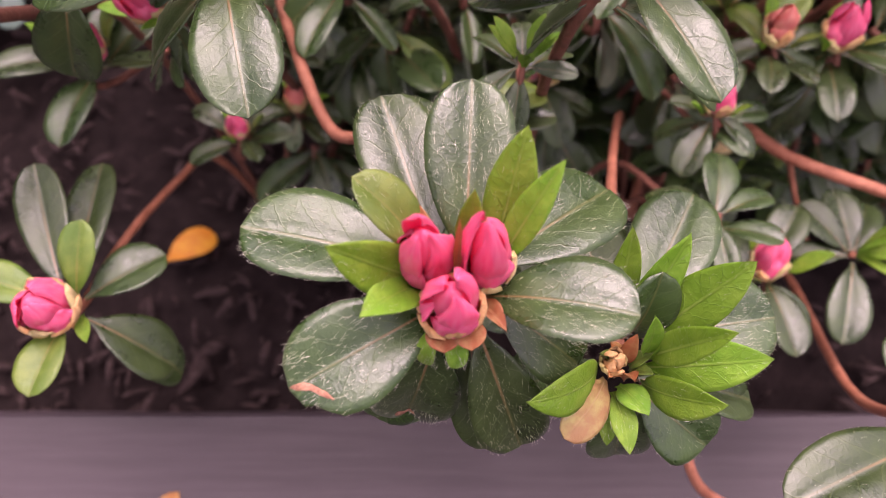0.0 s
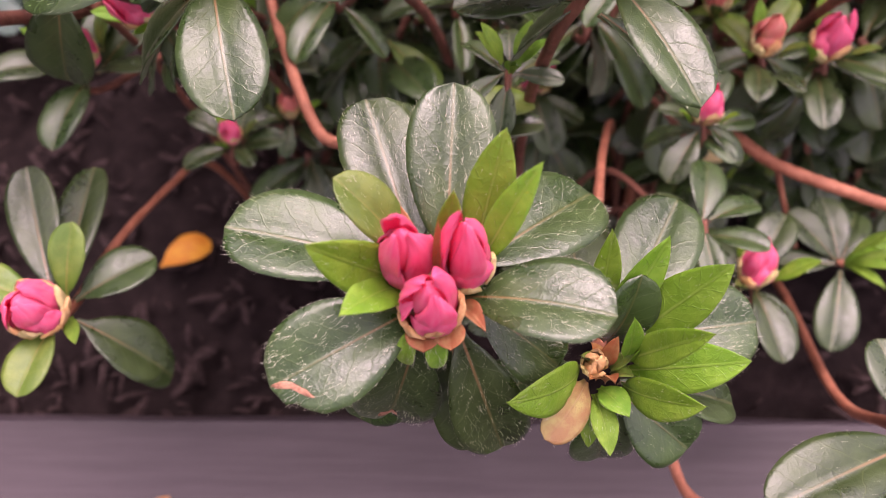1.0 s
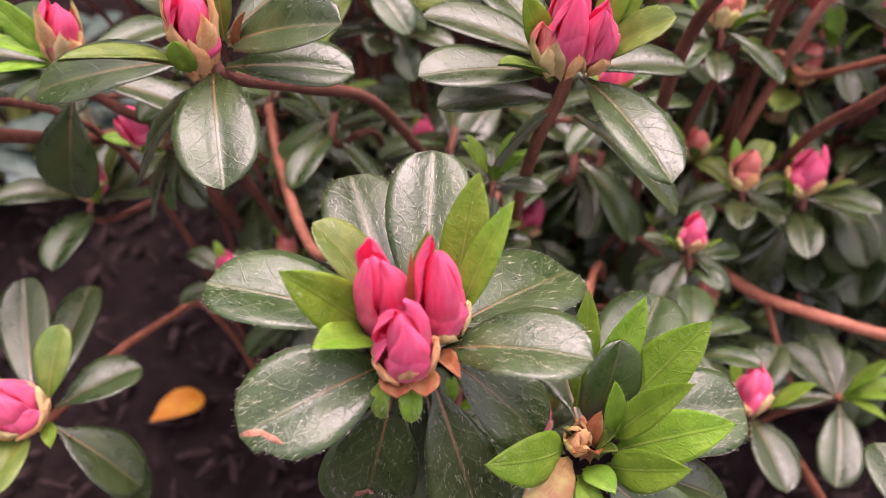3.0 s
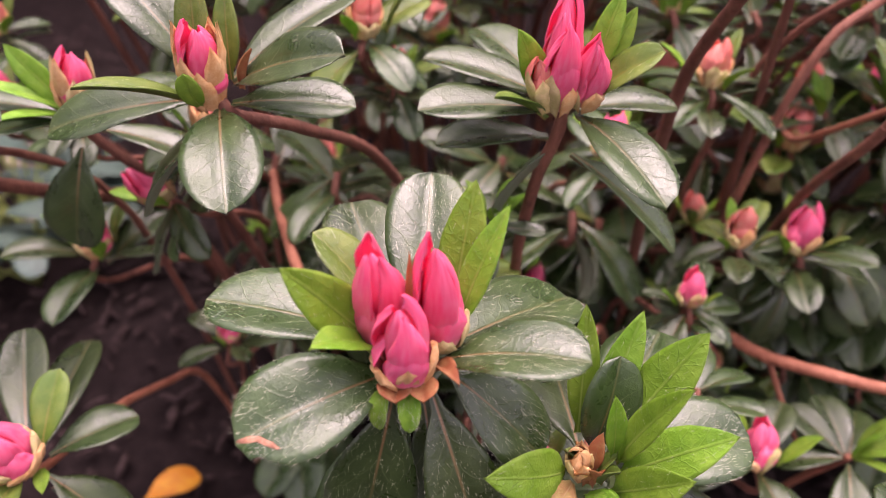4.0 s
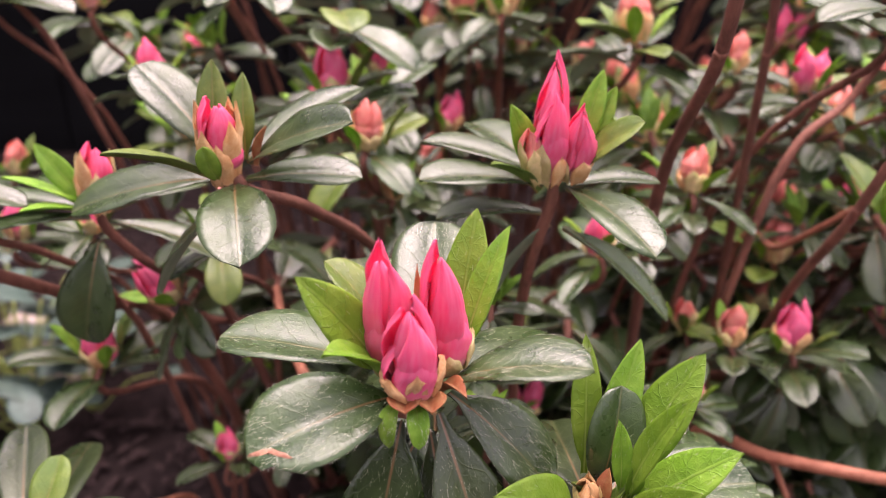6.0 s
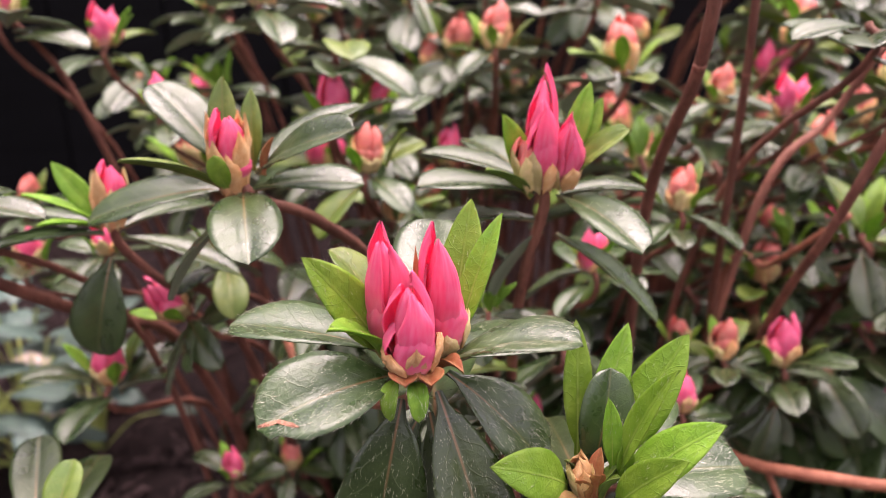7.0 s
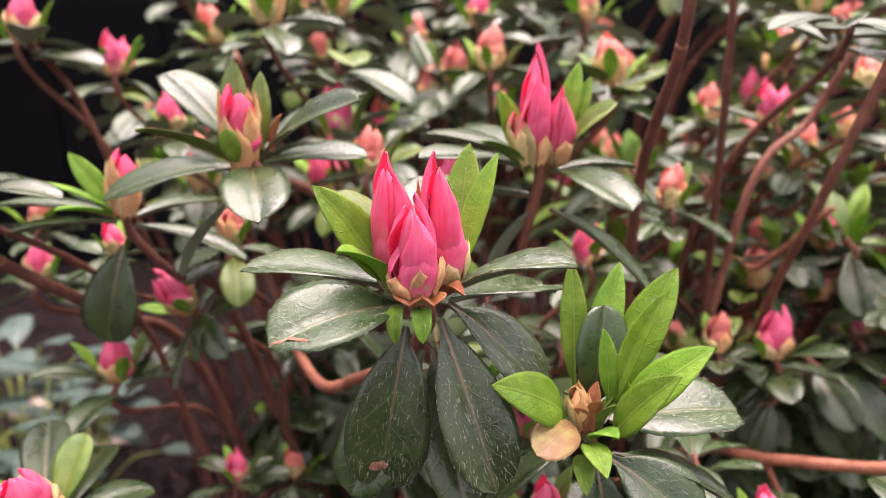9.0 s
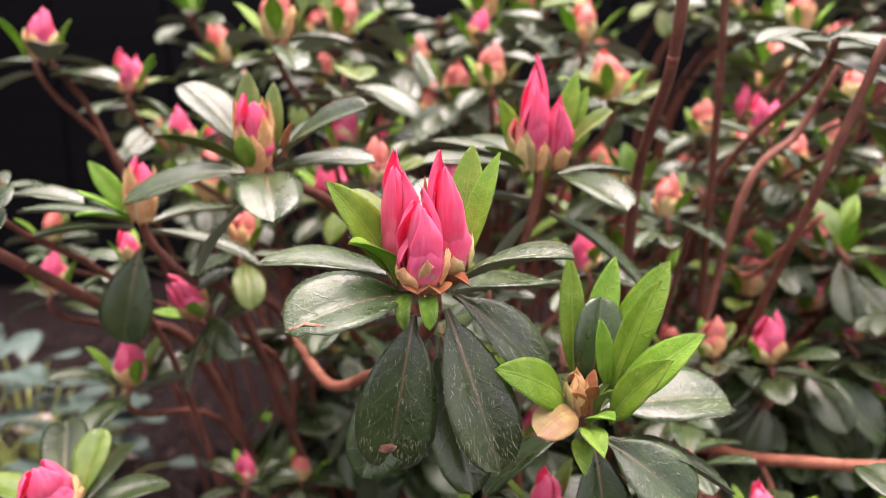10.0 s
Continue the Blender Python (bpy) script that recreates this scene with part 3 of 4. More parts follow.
leaf(main, (1.5, 9, 5), (3.1, 10.6, 22.0), 4.5, NEW_LEAF, "new", 0.03, 0.2, axis=(0, -1, 0.3))
leaf(main, (-3.6, -1.5, -1), (-5.4, -7.2, -5.4), 3.5, NEW_LEAF, "round", 0.25, 0.5, 0.3, rim=35)
leaf(main, (-0.2, -1.5, -1.5), (0.6, -7.8, -5.2), 4.0, NEW_LEAF, "round", 0.25, 0.5, 0.3, rim=35)
leaf(main, (4, 3, -1), (8.8, -3.5, 1.5), 3.6, TAN_LEAF, "new", 0.2, 0.7, label="dry brown bud scale leaf")
leaf(main, (-2, -1.5, 0.5), (-1.8, -7.4, 1.0), 6.2, TAN_LEAF, "round", 0.05, 0.5, axis=(0, -0.5, 0.85), label="dry brown bud scale leaf")
leaf(main, (1.6, -1.2, 0.5), (2.9, -6.8, 0.6), 5.8, TAN_LEAF, "round", 0.05, 0.6, axis=(0.2, -0.5, 0.85), label="dry brown bud scale leaf")
leaf(main, (0.5, 5, 4), (0.6, 3.6, 23.5), 1.8, TAN_LEAF, "narrow", 0.02, 0.4, axis=(0, -1, 0.1), label="thin dry peach bract")
leaf(main, (-4, 11, 3), (-6.5, 15.5, 12.0), 4, TAN_LEAF, "new", 0.1, 0.3, axis=(0, -1, 0.3), label="dry brown bud scale leaf")
leaf(main, (3, 12, -16), (2, 66, -28), 21, bend=0.03, fold=0.08)
leaf(main, (0, 8, -14), (-16, -2, -42), 15, bend=0.05, fold=0.1, axis=(0, -0.8, 0.6))
leaf(main, (2, 9, -14), (8, -8, -44), 13, bend=0.05, fold=0.1, axis=(0, -0.8, 0.6))
stem(main, [(2.5, 78, 238), (3, 83, 228), (-5, 112, 208), (-20, 152, 188), (-33, 165, 181), (-49, 208, 180), (-60, 252, 172), (-66, 300, 90), (-60, 320, -4)], 1.8, 1.8)

# ---- the leafy shoot beside it ----
fresh = shoot_at("azalea_shoot", 37, 78, 208.6, "leafy azalea shoot with bright fresh leaves and no flowers")
leaf(fresh, (5, 5, 0), (19.0, 4.7, 29.6), 10.8, NEW_LEAF, "new", 0.03, 0.15, axis=(-0.7, -0.7, 0.2), rim=50)
leaf(fresh, (5, 0, -4), (23.7, -8.0, 16.3), 10.5, NEW_LEAF, "new", 0.06, 0.18, axis=(-0.5, -0.5, 0.7), rim=50)
leaf(fresh, (5, 1, -1), (13.4, -9.0, 28.7), 7, NEW_LEAF, "new", 0.05, 0.30, axis=(-0.9, -0.3, 0.3), rim=40)
leaf(fresh, (4, -3, -5), (14.5, -16.0, 13.6), 8.5, NEW_LEAF, "new", 0.08, 0.25, axis=(-0.5, -0.65, 0.6), rim=30)
leaf(fresh, (0, 5, 1), (8.3, 10.5, 29.8), 7.5, NEW_LEAF, "new", 0.03, 0.2, axis=(-0.2, -1, 0.2), rim=30)
leaf(fresh, (-2, 7, 1), (-2.2, 11.7, 30.3), 6.3, NEW_LEAF, "new", 0.03, 0.2, axis=(0.1, -1, 0.2), rim=30)
leaf(fresh, (1, 5, -1), (4.6, 7.7, 21.0), 11.5, OLD_LEAF, "round", 0.08, 0.12, axis=(0.1, -1, 0.2))
leaf(fresh, (4, 0, 2), (2.8, -0.5, 18.4), 4.5, NEW_LEAF, "new", 0.05, 0.3, axis=(0.2, -1, 0.2), rim=20)
leaf(fresh, (6, 0, 0), (6.5, -1.0, 9.5), 4.0, NEW_LEAF, "new", 0.05, 0.3, axis=(0.2, -1, 0.2))
leaf(fresh, (-5, -1, -1), (-21.3, -15.2, 13.1), 10.5, NEW_LEAF, "new", 0.12, 0.12, axis=(0.0, -0.75, 0.65), rim=40)
leaf(fresh, (-4, -4, -1), (-13.2, -16.6, -1.2), 9.0, BRONZE_LEAF, "round", 0.10, 0.12, axis=(-0.2, -0.9, 0.55), rim=30, label="small round bronze leaf")
leaf(fresh, (-2, -5, -5), (0.3, -17.9, -6.1), 5.5, NEW_LEAF, "new", 0.15, 0.25, rim=20)
leaf(fresh, (-1, -4, -4), (3.7, -11.8, -0.5), 6.0, NEW_LEAF, "new", 0.12, 0.2, rim=20)
leaf(fresh, (-3, -4, -8), (-3, -14, -12), 4.5, NEW_LEAF, "new", 0.22, 0.2, rim=20)
leaf(fresh, (6, 8, -6), (36.1, 13.4, -7.0), 20, OLD_LEAF, "round", 0.04, 0.0, axis=(0.1, -0.3, 1), **H)
leaf(fresh, (4, 10, -8), (22.6, 45.4, -4.6), 20, bend=0.03, fold=0.08, hair=60, rim=40)
leaf(fresh, (0, 12, -10), (-4, 46, -12), 19, bend=0.03, fold=0.08)
leaf(fresh, (4, -2, -10), (21, -10, -23), 16, bend=0.06, fold=0.2, axis=(0.3, -0.7, 0.6), hair=70, rim=40)
leaf(fresh, (1, -2, -10), (4, -6, -40), 15, bend=0.06, fold=0.12, axis=(0, -0.9, 0.4), hair=70, rim=40)
leaf(fresh, (5, 0, -10), (34, 2, -26), 15, bend=0.06, fold=0.1)
leaf(fresh, (-4, 4, -10), (-24, 2, -24), 15, bend=0.06, fold=0.1)
bud(fresh, (-2, 0, -3), (-3.5, -3.5, 7.5), 2.4 * MM, BRACT, 5, GREEN_BRACT, 8, petals=3, scale_height=0.9, label="brown resting bud")
for k in range(7):
    a = 2 * math.pi * k / 7 + 0.3
    leaf(fresh, (1.5 * math.cos(a), 1.5 * math.sin(a) - 1, -3), (5.5 * math.cos(a), 5 * math.sin(a) - 2, 3.5 + 2 * (k % 2)), 3.6, TAN_LEAF if k % 3 else MID_LEAF, "new", 0.1, 0.3, label="dry bud scale")
stem(fresh, [(37.5, 80, 208), (38, 86, 200), (43, 120, 184), (53, 172, 157), (69, 229, 114), (84, 262, 50), (90, 275, -4)], 1.5, 1.5)

# ---- the shoot behind, with one bud ----
single = shoot_at("azalea_shoot", -44.6, 140.5, 258.8, "azalea shoot with one pink bud in tan scales")
bud(single, (-1.5, 2, -3), (-0.6, -4.8, 18.5), 4.9 * MM, PINK, 9, BRACT, 11, mixed=False, scale_height=0.80, label="pink bud half wrapped in tan and green scales", petals=6, blunt=0.3, fine=True)
leaf(single, (1, 0, -4), (7.9, -30.3, -13.1), 17.5, bend=0.08, fold=0.10, hair=120, rim=50)
leaf(single, (-4, 4, -4), (-41.3, 2.8, -11.7), 16, bend=0.06, fold=0.18, roll=-20, hair=90, rim=40)
leaf(single, (4, 0, -3), (32.6, -4.5, -1.7), 13.5, bend=0.05, fold=0.14, roll=14, hair=80, rim=40)
leaf(single, (4, 4, 0), (31.7, -12.1, 13.7), 15, OLD_LEAF, bend=0.06, fold=0.2, roll=30, hair=80, rim=30)
leaf(single, (-4, 8, 0), (-25.6, 20.2, 21.4), 15.5, bend=0.06, fold=0.10, axis=(0.4, -0.5, 0.8), hair=60, rim=30)
leaf(single, (-3, -1, -2), (-22.9, -18.1, 9.2), 8, MID_LEAF, "new", 0.05, 0.2, hair=30, rim=20)
leaf(single, (3, 6, 0), (30.7, 29.0, 12.8), 15, bend=0.05, fold=0.15)
leaf(single, (-4, 6, 0), (-3.6, 9.3, 24.3), 8, MID_LEAF, "new", 0.05, 0.2, axis=(0, -1, 0.2))
leaf(single, (3, 6, 0), (3.5, 9.5, 21.0), 6, MID_LEAF, "new", 0.05, 0.2, axis=(0, -1, 0.2))
leaf(single, (-2, -4, -2), (-3.5, -7.5, 7.0), 5.5, NEW_LEAF, "round", 0.1, 0.2, axis=(0, -1, 0.1), label="small yellow-green bract leaf")
leaf(single, (6, 2, 0), (9.5, 0.5, 10.0), 4, TAN_LEAF, "new", 0.05, 0.2)
leaf(single, (-3, 4, -10), (-22, 2, -34), 17, bend=0.06, fold=0.1)
stem(single, [(-44, 141, 257), (-40, 142, 252), (-27, 153, 243), (-12, 194, 210), (5, 235, 140), (18, 275, -4)], 1.5, 1.8, OLD_BARK)

# ---- the shoot beside it, with a closed bud ----
aside = shoot_at("azalea_shoot", -91, 172, 240, "azalea shoot with a closed salmon bud and pale green leaves")
bud(aside, (0, 0, -2), (2.5, -3, 18), 4.6 * MM, PINK, 9, BRACT, 14, scale_height=0.85, label="closed pink bud in orange scales", blunt=0.15, fine=True)
leaf(aside, (-3, 0, -3), (-39, -2, 2), 13, bend=0.05, fold=0.08)
leaf(aside, (-2, -2, -4), (-31, -14, -5), 12, bend=0.05, fold=0.08)
leaf(aside, (-3, 1, -1), (-15, 0, 17), 7, NEW_LEAF, "new", 0.05, 0.2, axis=(0.3, -1, 0.3))
leaf(aside, (-3, -1, -1), (-23, -5, 9), 6, NEW_LEAF, "new", 0.06, 0.2)
leaf(aside, (-3, -1, -2), (-16, -13, 2), 6, NEW_LEAF, "new", 0.06, 0.2)
leaf(aside, (3, -1, -6), (37, -3, -18), 14, bend=0.06, fold=0.1)
leaf(aside, (2, 4, -4), (24, 26, -4), 14, bend=0.05, fold=0.1)
leaf(aside, (-1, -2, -12), (-9, -4, -43), 18, bend=0.05, fold=0.1, axis=(0, -0.9, 0.5))
leaf(aside, (-2, 4, -4), (-24, 27, 0), 14, bend=0.05, fold=0.1)
stem(aside, [(-91, 172, 239), (-90, 174, 230), (-80, 182, 214), (-68, 196, 200), (-55, 240, 110), (-45, 290, -4)], 1.4, 1.8, OLD_BARK)

# ---- the tall shoot behind, with three buds ----
trio = shoot_at("azalea_shoot", 35.2, 149.4, 253, "azalea shoot with a cluster of tall pink buds")
bud(trio, (-1.2, 0.5, 0), (-1.0, -4.9, 31.4), 4.3 * MM, PINK, 4, BRACT, 21, petals=6, label="tall pink bud", fine=True)
bud(trio, (-1.7, -3.5, 0), (-1.9, -13.0, 23.7), 4.1 * MM, PINK, 6, BRACT, 22, petals=6, scale_height=0.45, label="pink bud with tan scales", fine=True)
bud(trio, (4.5, -2.0, 0), (5.0, -11.7, 20.2), 3.9 * MM, PINK, 6, BRACT, 23, petals=6, scale_height=0.55, label="pink bud with tan scales", fine=True)
bud(trio, (-4.5, -3.0, 0), (-7.5, -9.0, 14.2), 3.6 * MM, SALMON, 5, GREEN_BRACT, 24, scale_height=0.85, label="small closed bud in tan scales", fine=True)
leaf(trio, (3, -2, -3), (19.0, -33.3, -9.1), 15, bend=0.07, fold=0.2, hair=110, rim=50)
leaf(trio, (-3, 0, 0), (-33.4, 9.1, 6.3), 15, bend=0.05, fold=0.12, hair=60, rim=30)
leaf(trio, (-3, -2, -2), (-33.7, -12.6, 3.1), 15, bend=0.05, fold=0.1, roll=-9, hair=60, rim=30)
leaf(trio, (4, -1, -1), (19.9, -8.5, 15.3), 10, MID_LEAF, bend=0.06, fold=0.2, roll=32, hair=30, rim=20)
leaf(trio, (-4, -3, -3), (-16.7, -14.0, 7.3), 6.5, MID_LEAF, "new", 0.06, 0.2)
leaf(trio, (-5, 0, 0), (-11.7, -8.0, 19.7), 7, NEW_LEAF, "new", 0.05, 0.2, axis=(0.4, -1, 0.2))
leaf(trio, (5, 0, 3), (11.4, 0.8, 26.0), 6.5, NEW_LEAF, "new", 0.05, 0.2, axis=(-0.2, -1, 0.2))
leaf(trio, (6, 0, 2), (14.5, 0, 22), 6, NEW_LEAF, "new", 0.05, 0.2, axis=(-0.2, -1, 0.2))
leaf(trio, (-2, 4, -2), (-20, 30, 6), 15, bend=0.05, fold=0.1)
leaf(trio, (4, 3, -4), (28, 4, -4), 14, bend=0.05, fold=0.1)
leaf(trio, (-1, 2, -14), (-14, 8, -36), 15, bend=0.05, fold=0.1)
leaf(trio, (3, -1, -14), (30, -8, -38), 15, bend=0.05, fold=0.1)
leaf(trio, (-3, 0, -10), (-30, -4, -10), 15, bend=0.05, fold=0.1)
stem(trio, [(35, 149.5, 252), (34.5, 150, 244), (30, 158, 222), (28, 175, 180), (34, 220, 90), (45, 270, -4)], 1.5, 1.9, OLD_BARK)

# ---- the low shoot at the board ----
low = shoot_at("azalea_shoot", -99, 112, 172, "low azalea shoot with one round pink bud")
bud(low, (-3, -1, -4), (-4.5, -6.0, 13), 7.0 * MM, PINK, 9, BRACT, 31, scale_height=0.6, label="round pink bud ringed by orange scales", petals=6, blunt=0.35, fine=True)
leaf(low, (-4, 6, -6), (-16.6, 41.9, 5.2), 14, bend=0.04, fold=0.1)
leaf(low, (-2, 6, -9), (-4.0, 53.3, -8.5), 14, bend=0.04, fold=0.1)
leaf(low, (2, 5, -7), (21.4, 19.3, -6.8), 15, bend=0.05, fold=0.12)
leaf(low, (3, 0, -9), (22.2, -4.3, -30.2), 17, bend=0.06, fold=0.16)
leaf(low, (-1, -3, -5), (-5.7, -23.9, -5.9), 12, MID_LEAF, bend=0.06, fold=0.12)
leaf(low, (1, 4, -4), (4.5, 18.0, 11.9), 10, MID_LEAF, bend=0.05, fold=0.15, axis=(0, -0.6, 0.8))
leaf(low, (-6, 3, -5), (-27, 8, 2), 12, MID_LEAF, bend=0.05, fold=0.15)
leaf(low, (3, -1, -5), (6, -9, -5), 4, NEW_LEAF, "new", 0.1, 0.2)
leaf(low, (2, 2, -16), (20, 0, -44), 16, bend=0.06, fold=0.12)
stem(low, [(-100, 113, 169), (-100, 117, 160), (-98, 150, 146), (-97, 197, 115), (-95, 226, 92), (-92, 250, 40), (-90, 262, -4)], 1.4, 1.5)

# ---- the shoot at the near corner of the board ----
corner = shoot_at("azalea_shoot", 117, 76, 176, "leafy azalea shoot beside the edging board")
leaf(corner, (-2, -2, -2), (-42, -20, 4), 19, bend=0.06, fold=0.12, hair=50, rim=40)
leaf(corner, (-1, 1, -2), (-5, 24, 2), 14, bend=0.06, fold=0.12)
leaf(corner, (3, 0, -2), (30, -8, 2), 15, bend=0.06, fold=0.12)
leaf(corner, (0, 3, 0), (-3, 9, 20), 8, NEW_LEAF, "new", 0.06, 0.15)
leaf(corner, (1, -2, 0), (0, -9, 10), 6, NEW_LEAF, "new", 0.06, 0.15)
leaf(corner, (2, 2, -2), (22, 28, -4), 14, bend=0.06, fold=0.12)
leaf(corner, (-3, 0, -6), (-16, -16, -26), 14, bend=0.06, fold=0.12)
stem(corner, [(117, 77, 175), (119, 86, 158), (133, 119, 105), (155, 203, 35), (160, 240, -6)], 1.6, 1.8)


# ---- the low leafy shoot behind it ----
side_shoot = shoot_at("azalea_shoot", 142, 162, 118, "low azalea shoot with grey-green leaves and narrow fresh tips")
for tip, width in (((-8, -30, -10), 15), ((-16, 19, 3), 14), ((-2, 26, 2), 14), ((-23, 3, -8), 11), ((12, 24, -4), 13)):
    leaf(side_shoot, (tip[0] * 0.08, tip[1] * 0.08, -2), tip, width, bend=0.05, fold=0.1)
for tip in ((13, -9, 9), (19, -2, 8), (17, 6, 11), (9, -14, 5), (12, 2, 17), (22, 5, 2), (5, -5, 15)):
    leaf(side_shoot, (tip[0] * 0.1, tip[1] * 0.1, 0), tip, 4.4, NEW_LEAF, "narrow", 0.08, 0.25)
stem(side_shoot, [(142, 162, 117), (143, 168, 108), (148, 205, 50), (152, 232, -6)], 1.3, 1.5)


# ---- the rest of the shrub ----
def whorl(name, kind, seed):
    """A shoot of the shrub's middle and far side, built at the origin."""
    rng = random.Random(seed)
    labels = {
        "pink": "azalea shoot with a swelling pink bud",
        "twin": "azalea shoot with two pink buds and fresh leaves",
        "salmon": "azalea shoot with a closed salmon bud in tan scales",
        "fresh": "azalea shoot sprouting narrow fresh green leaves",
        "leafy": "azalea shoot bearing only dark leaves",
        "drooping": "low azalea shoot with drooping dark leaves",
    }
    ob = shoot_at(name, 0, 0, 0, labels[kind])
    count = rng.randint(6, 8)
    for i in range(count):
        a = i * 2.4 + rng.uniform(-0.3, 0.3)
        el = radians(rng.uniform(-75, 0) if kind == "drooping" else rng.uniform(-38, 22))
        length = rng.uniform(20, 31)
        b = (2.5 * math.cos(a), 2.5 * math.sin(a), -2 - 1.4 * i)
        t = (b[0] + length * math.cos(a) * math.cos(el), b[1] + length * math.sin(a) * math.cos(el), b[2] + length * math.sin(el))
        leaf(ob, b, t, length * rng.uniform(0.42, 0.58), OLD_LEAF if rng.random() < 0.88 else MID_LEAF, rng.choice(("old", "old", "round")), rng.uniform(0.02, 0.08), rng.uniform(0.05, 0.2), rng.uniform(0, 0.08), rng.uniform(-15, 15), seed=seed * 31 + i)
    if kind != "leafy" and kind != "drooping":
        for i in range(7 if kind == "fresh" else 4 if kind == "twin" else 3):
            a = i * 2.2 + seed
            length = rng.uniform(11, 19)
            el = radians(rng.uniform(40, 64))
            foot = 7.0 if kind in ("pink", "salmon") else 3.5
            b = (foot * math.cos(a), foot * math.sin(a), -1)
            t = (b[0] + length * math.cos(a) * math.cos(el), b[1] + length * math.sin(a) * math.cos(el), length * math.sin(el))
            leaf(ob, b, t, length * 0.38, NEW_LEAF if kind in ("fresh", "twin") or i else MID_LEAF, "new", 0.06, 0.22, seed=seed * 37 + i)
    if kind == "pink":
        bud(ob, (0, 0, -2), (rng.uniform(-2, 2), rng.uniform(-3, 1), 18), 6.0 * MM, PINK, 5, GREEN_BRACT, seed, scale_height=0.5, blunt=0.25)
    if kind == "twin":
        bud(ob, (-3.5, 0, -2), (-6, -2, 18), 4.6 * MM, PINK, 3, BRACT, seed, scale_height=0.42)
        bud(ob, (3.5, 1, -2), (6.5, 0, 15), 4.6 * MM, PINK, 3, GREEN_BRACT, seed + 1, scale_height=0.42)
    if kind == "salmon":
        bud(ob, (0, 0, -2), (rng.uniform(-2, 2), rng.uniform(-3, 1), 17), 5.6 * MM, SALMON, 7, GREEN_BRACT if seed % 2 else BRACT, seed, scale_height=0.62, petals=6, blunt=0.3)
    return ob


KINDS = {}
TWIGS = []
USED = set()


def plant(kind, x, y, z, size=1.0, spin=0.0, lean=(0.0, 0.0), woody=False):
    """Puts a shoot with its own twig, which runs down to one of the shrub's feet."""
    if kind not in KINDS:
        KINDS[kind] = [whorl("azalea_shoot", kind, s + 100 * (1 + len(KINDS))) for s in range(3)]
    pick = KINDS[kind][int(abs(x * 7 + y * 3 + z)) % 3]
    m = pose(x * MM, y * MM, z * MM, lean[0], lean[1], spin)
    if pick.name not in USED:
        USED.add(pick.name)
        ob = pick
        ob.matrix_basis = m @ Matrix.Scale(size, 4)
    else:
        ob = copy_thing(pick, m)
        ob.scale = (size, size, size)
    rng = random.Random(int(x * 3 + y * 5 + z * 7))
    down = m.to_3x3() @ Vector((0, 0, -1))
    p1 = Vector((x, y, z)) + down * 14
    p2 = Vector((x * 0.85 + rng.uniform(-10, 10), y + 55, z * 0.72))
    TWIGS.append((ob, [Vector((x, y, z)) + down * 1.0, p1, p2, (x * 0.75 + rng.uniform(-25, 25), y + 105 + rng.uniform(-10, 10), -4)], 1.2 * size, 1.4, TWIG if woody else OLD_BARK))
    return ob


# the shoots that can be told apart, from the near side to the far side
NEAR = (
    ("pink", -111, 200, 174, 0.9, 80), ("pink", -74, 208, 128, 0.62, 30),
    ("salmon", -57, 232, 116, 0.65, 200), ("pink", 130, 214, 168, 1.0, 300), ("salmon", 107, 210, 172, 0.8, 60), ("salmon", 93, 227, 224, 0.85, 20),
    ("pink", 104, 147, 132, 0.9, 140), ("fresh", 20, 158, 214, 0.6, 75), ("twin", 37, 236, 128, 0.85, 160), ("leafy", 81, 148, 162, 0.8, 10), ("pink", 87, 188, 163, 0.7, 50),
)
MIDDLE = (
    ("pink", 32, 117, 160, 0.7, 75), ("twin", 59, 209, 208, 0.8, 44), ("pink", -166, 268, 194, 0.9, 10), ("salmon", -64, 192, 224, 0.75, 100),
    ("pink", -110, 211, 217, 0.6, 250), ("salmon", -19, 223, 242, 0.9, 33), ("pink", -32, 250, 254, 1.0, 12), ("leafy", -31, 258, 282, 1.1, 290),
    ("salmon", -59, 268, 298, 1.1, 0), ("salmon", 32, 313, 274, 1.05, 99), ("twin", -142, 325, 278, 1.0, 66), ("pink", -158, 268, 294, 1.0, 21),
)
FAR = (
    ("pink", 155, 307, 161, 1.0, 15), ("pink", 189, 317, 155, 1.0, 35), ("pink", 182, 257, 158, 0.9, 70), ("salmon", 161, 274, 230, 1.0, 110),
    ("salmon", 171, 240, 262, 0.8, 190), ("salmon", 100, 240, 162, 0.7, 280), ("pink", -106, 280, 254, 0.85, 240), ("salmon", -183, 311, 208, 0.8, 45),
    ("pink", 29, 361, 294, 0.9, 5), ("salmon", 83, 361, 294, 1.1, 85), ("twin", 180, 380, 248, 1.0, 10), ("salmon", 184, 328, 294, 1.0, 145),
)
RIGHT = (
    ("pink", 179, 287, 190, 0.9, 25), ("leafy", 161, 305, 196, 1.0, 95), ("fresh", 203, 311, 212, 0.9, 10), ("leafy", 202, 281, 180, 1.0, 250),
    ("fresh", 149, 262, 196, 0.8, 140), ("salmon", 159, 336, 230, 0.9, 60), ("salmon", 198, 317, 236, 0.9, 300), ("leafy", 125, 292, 224, 1.1, 20),
)
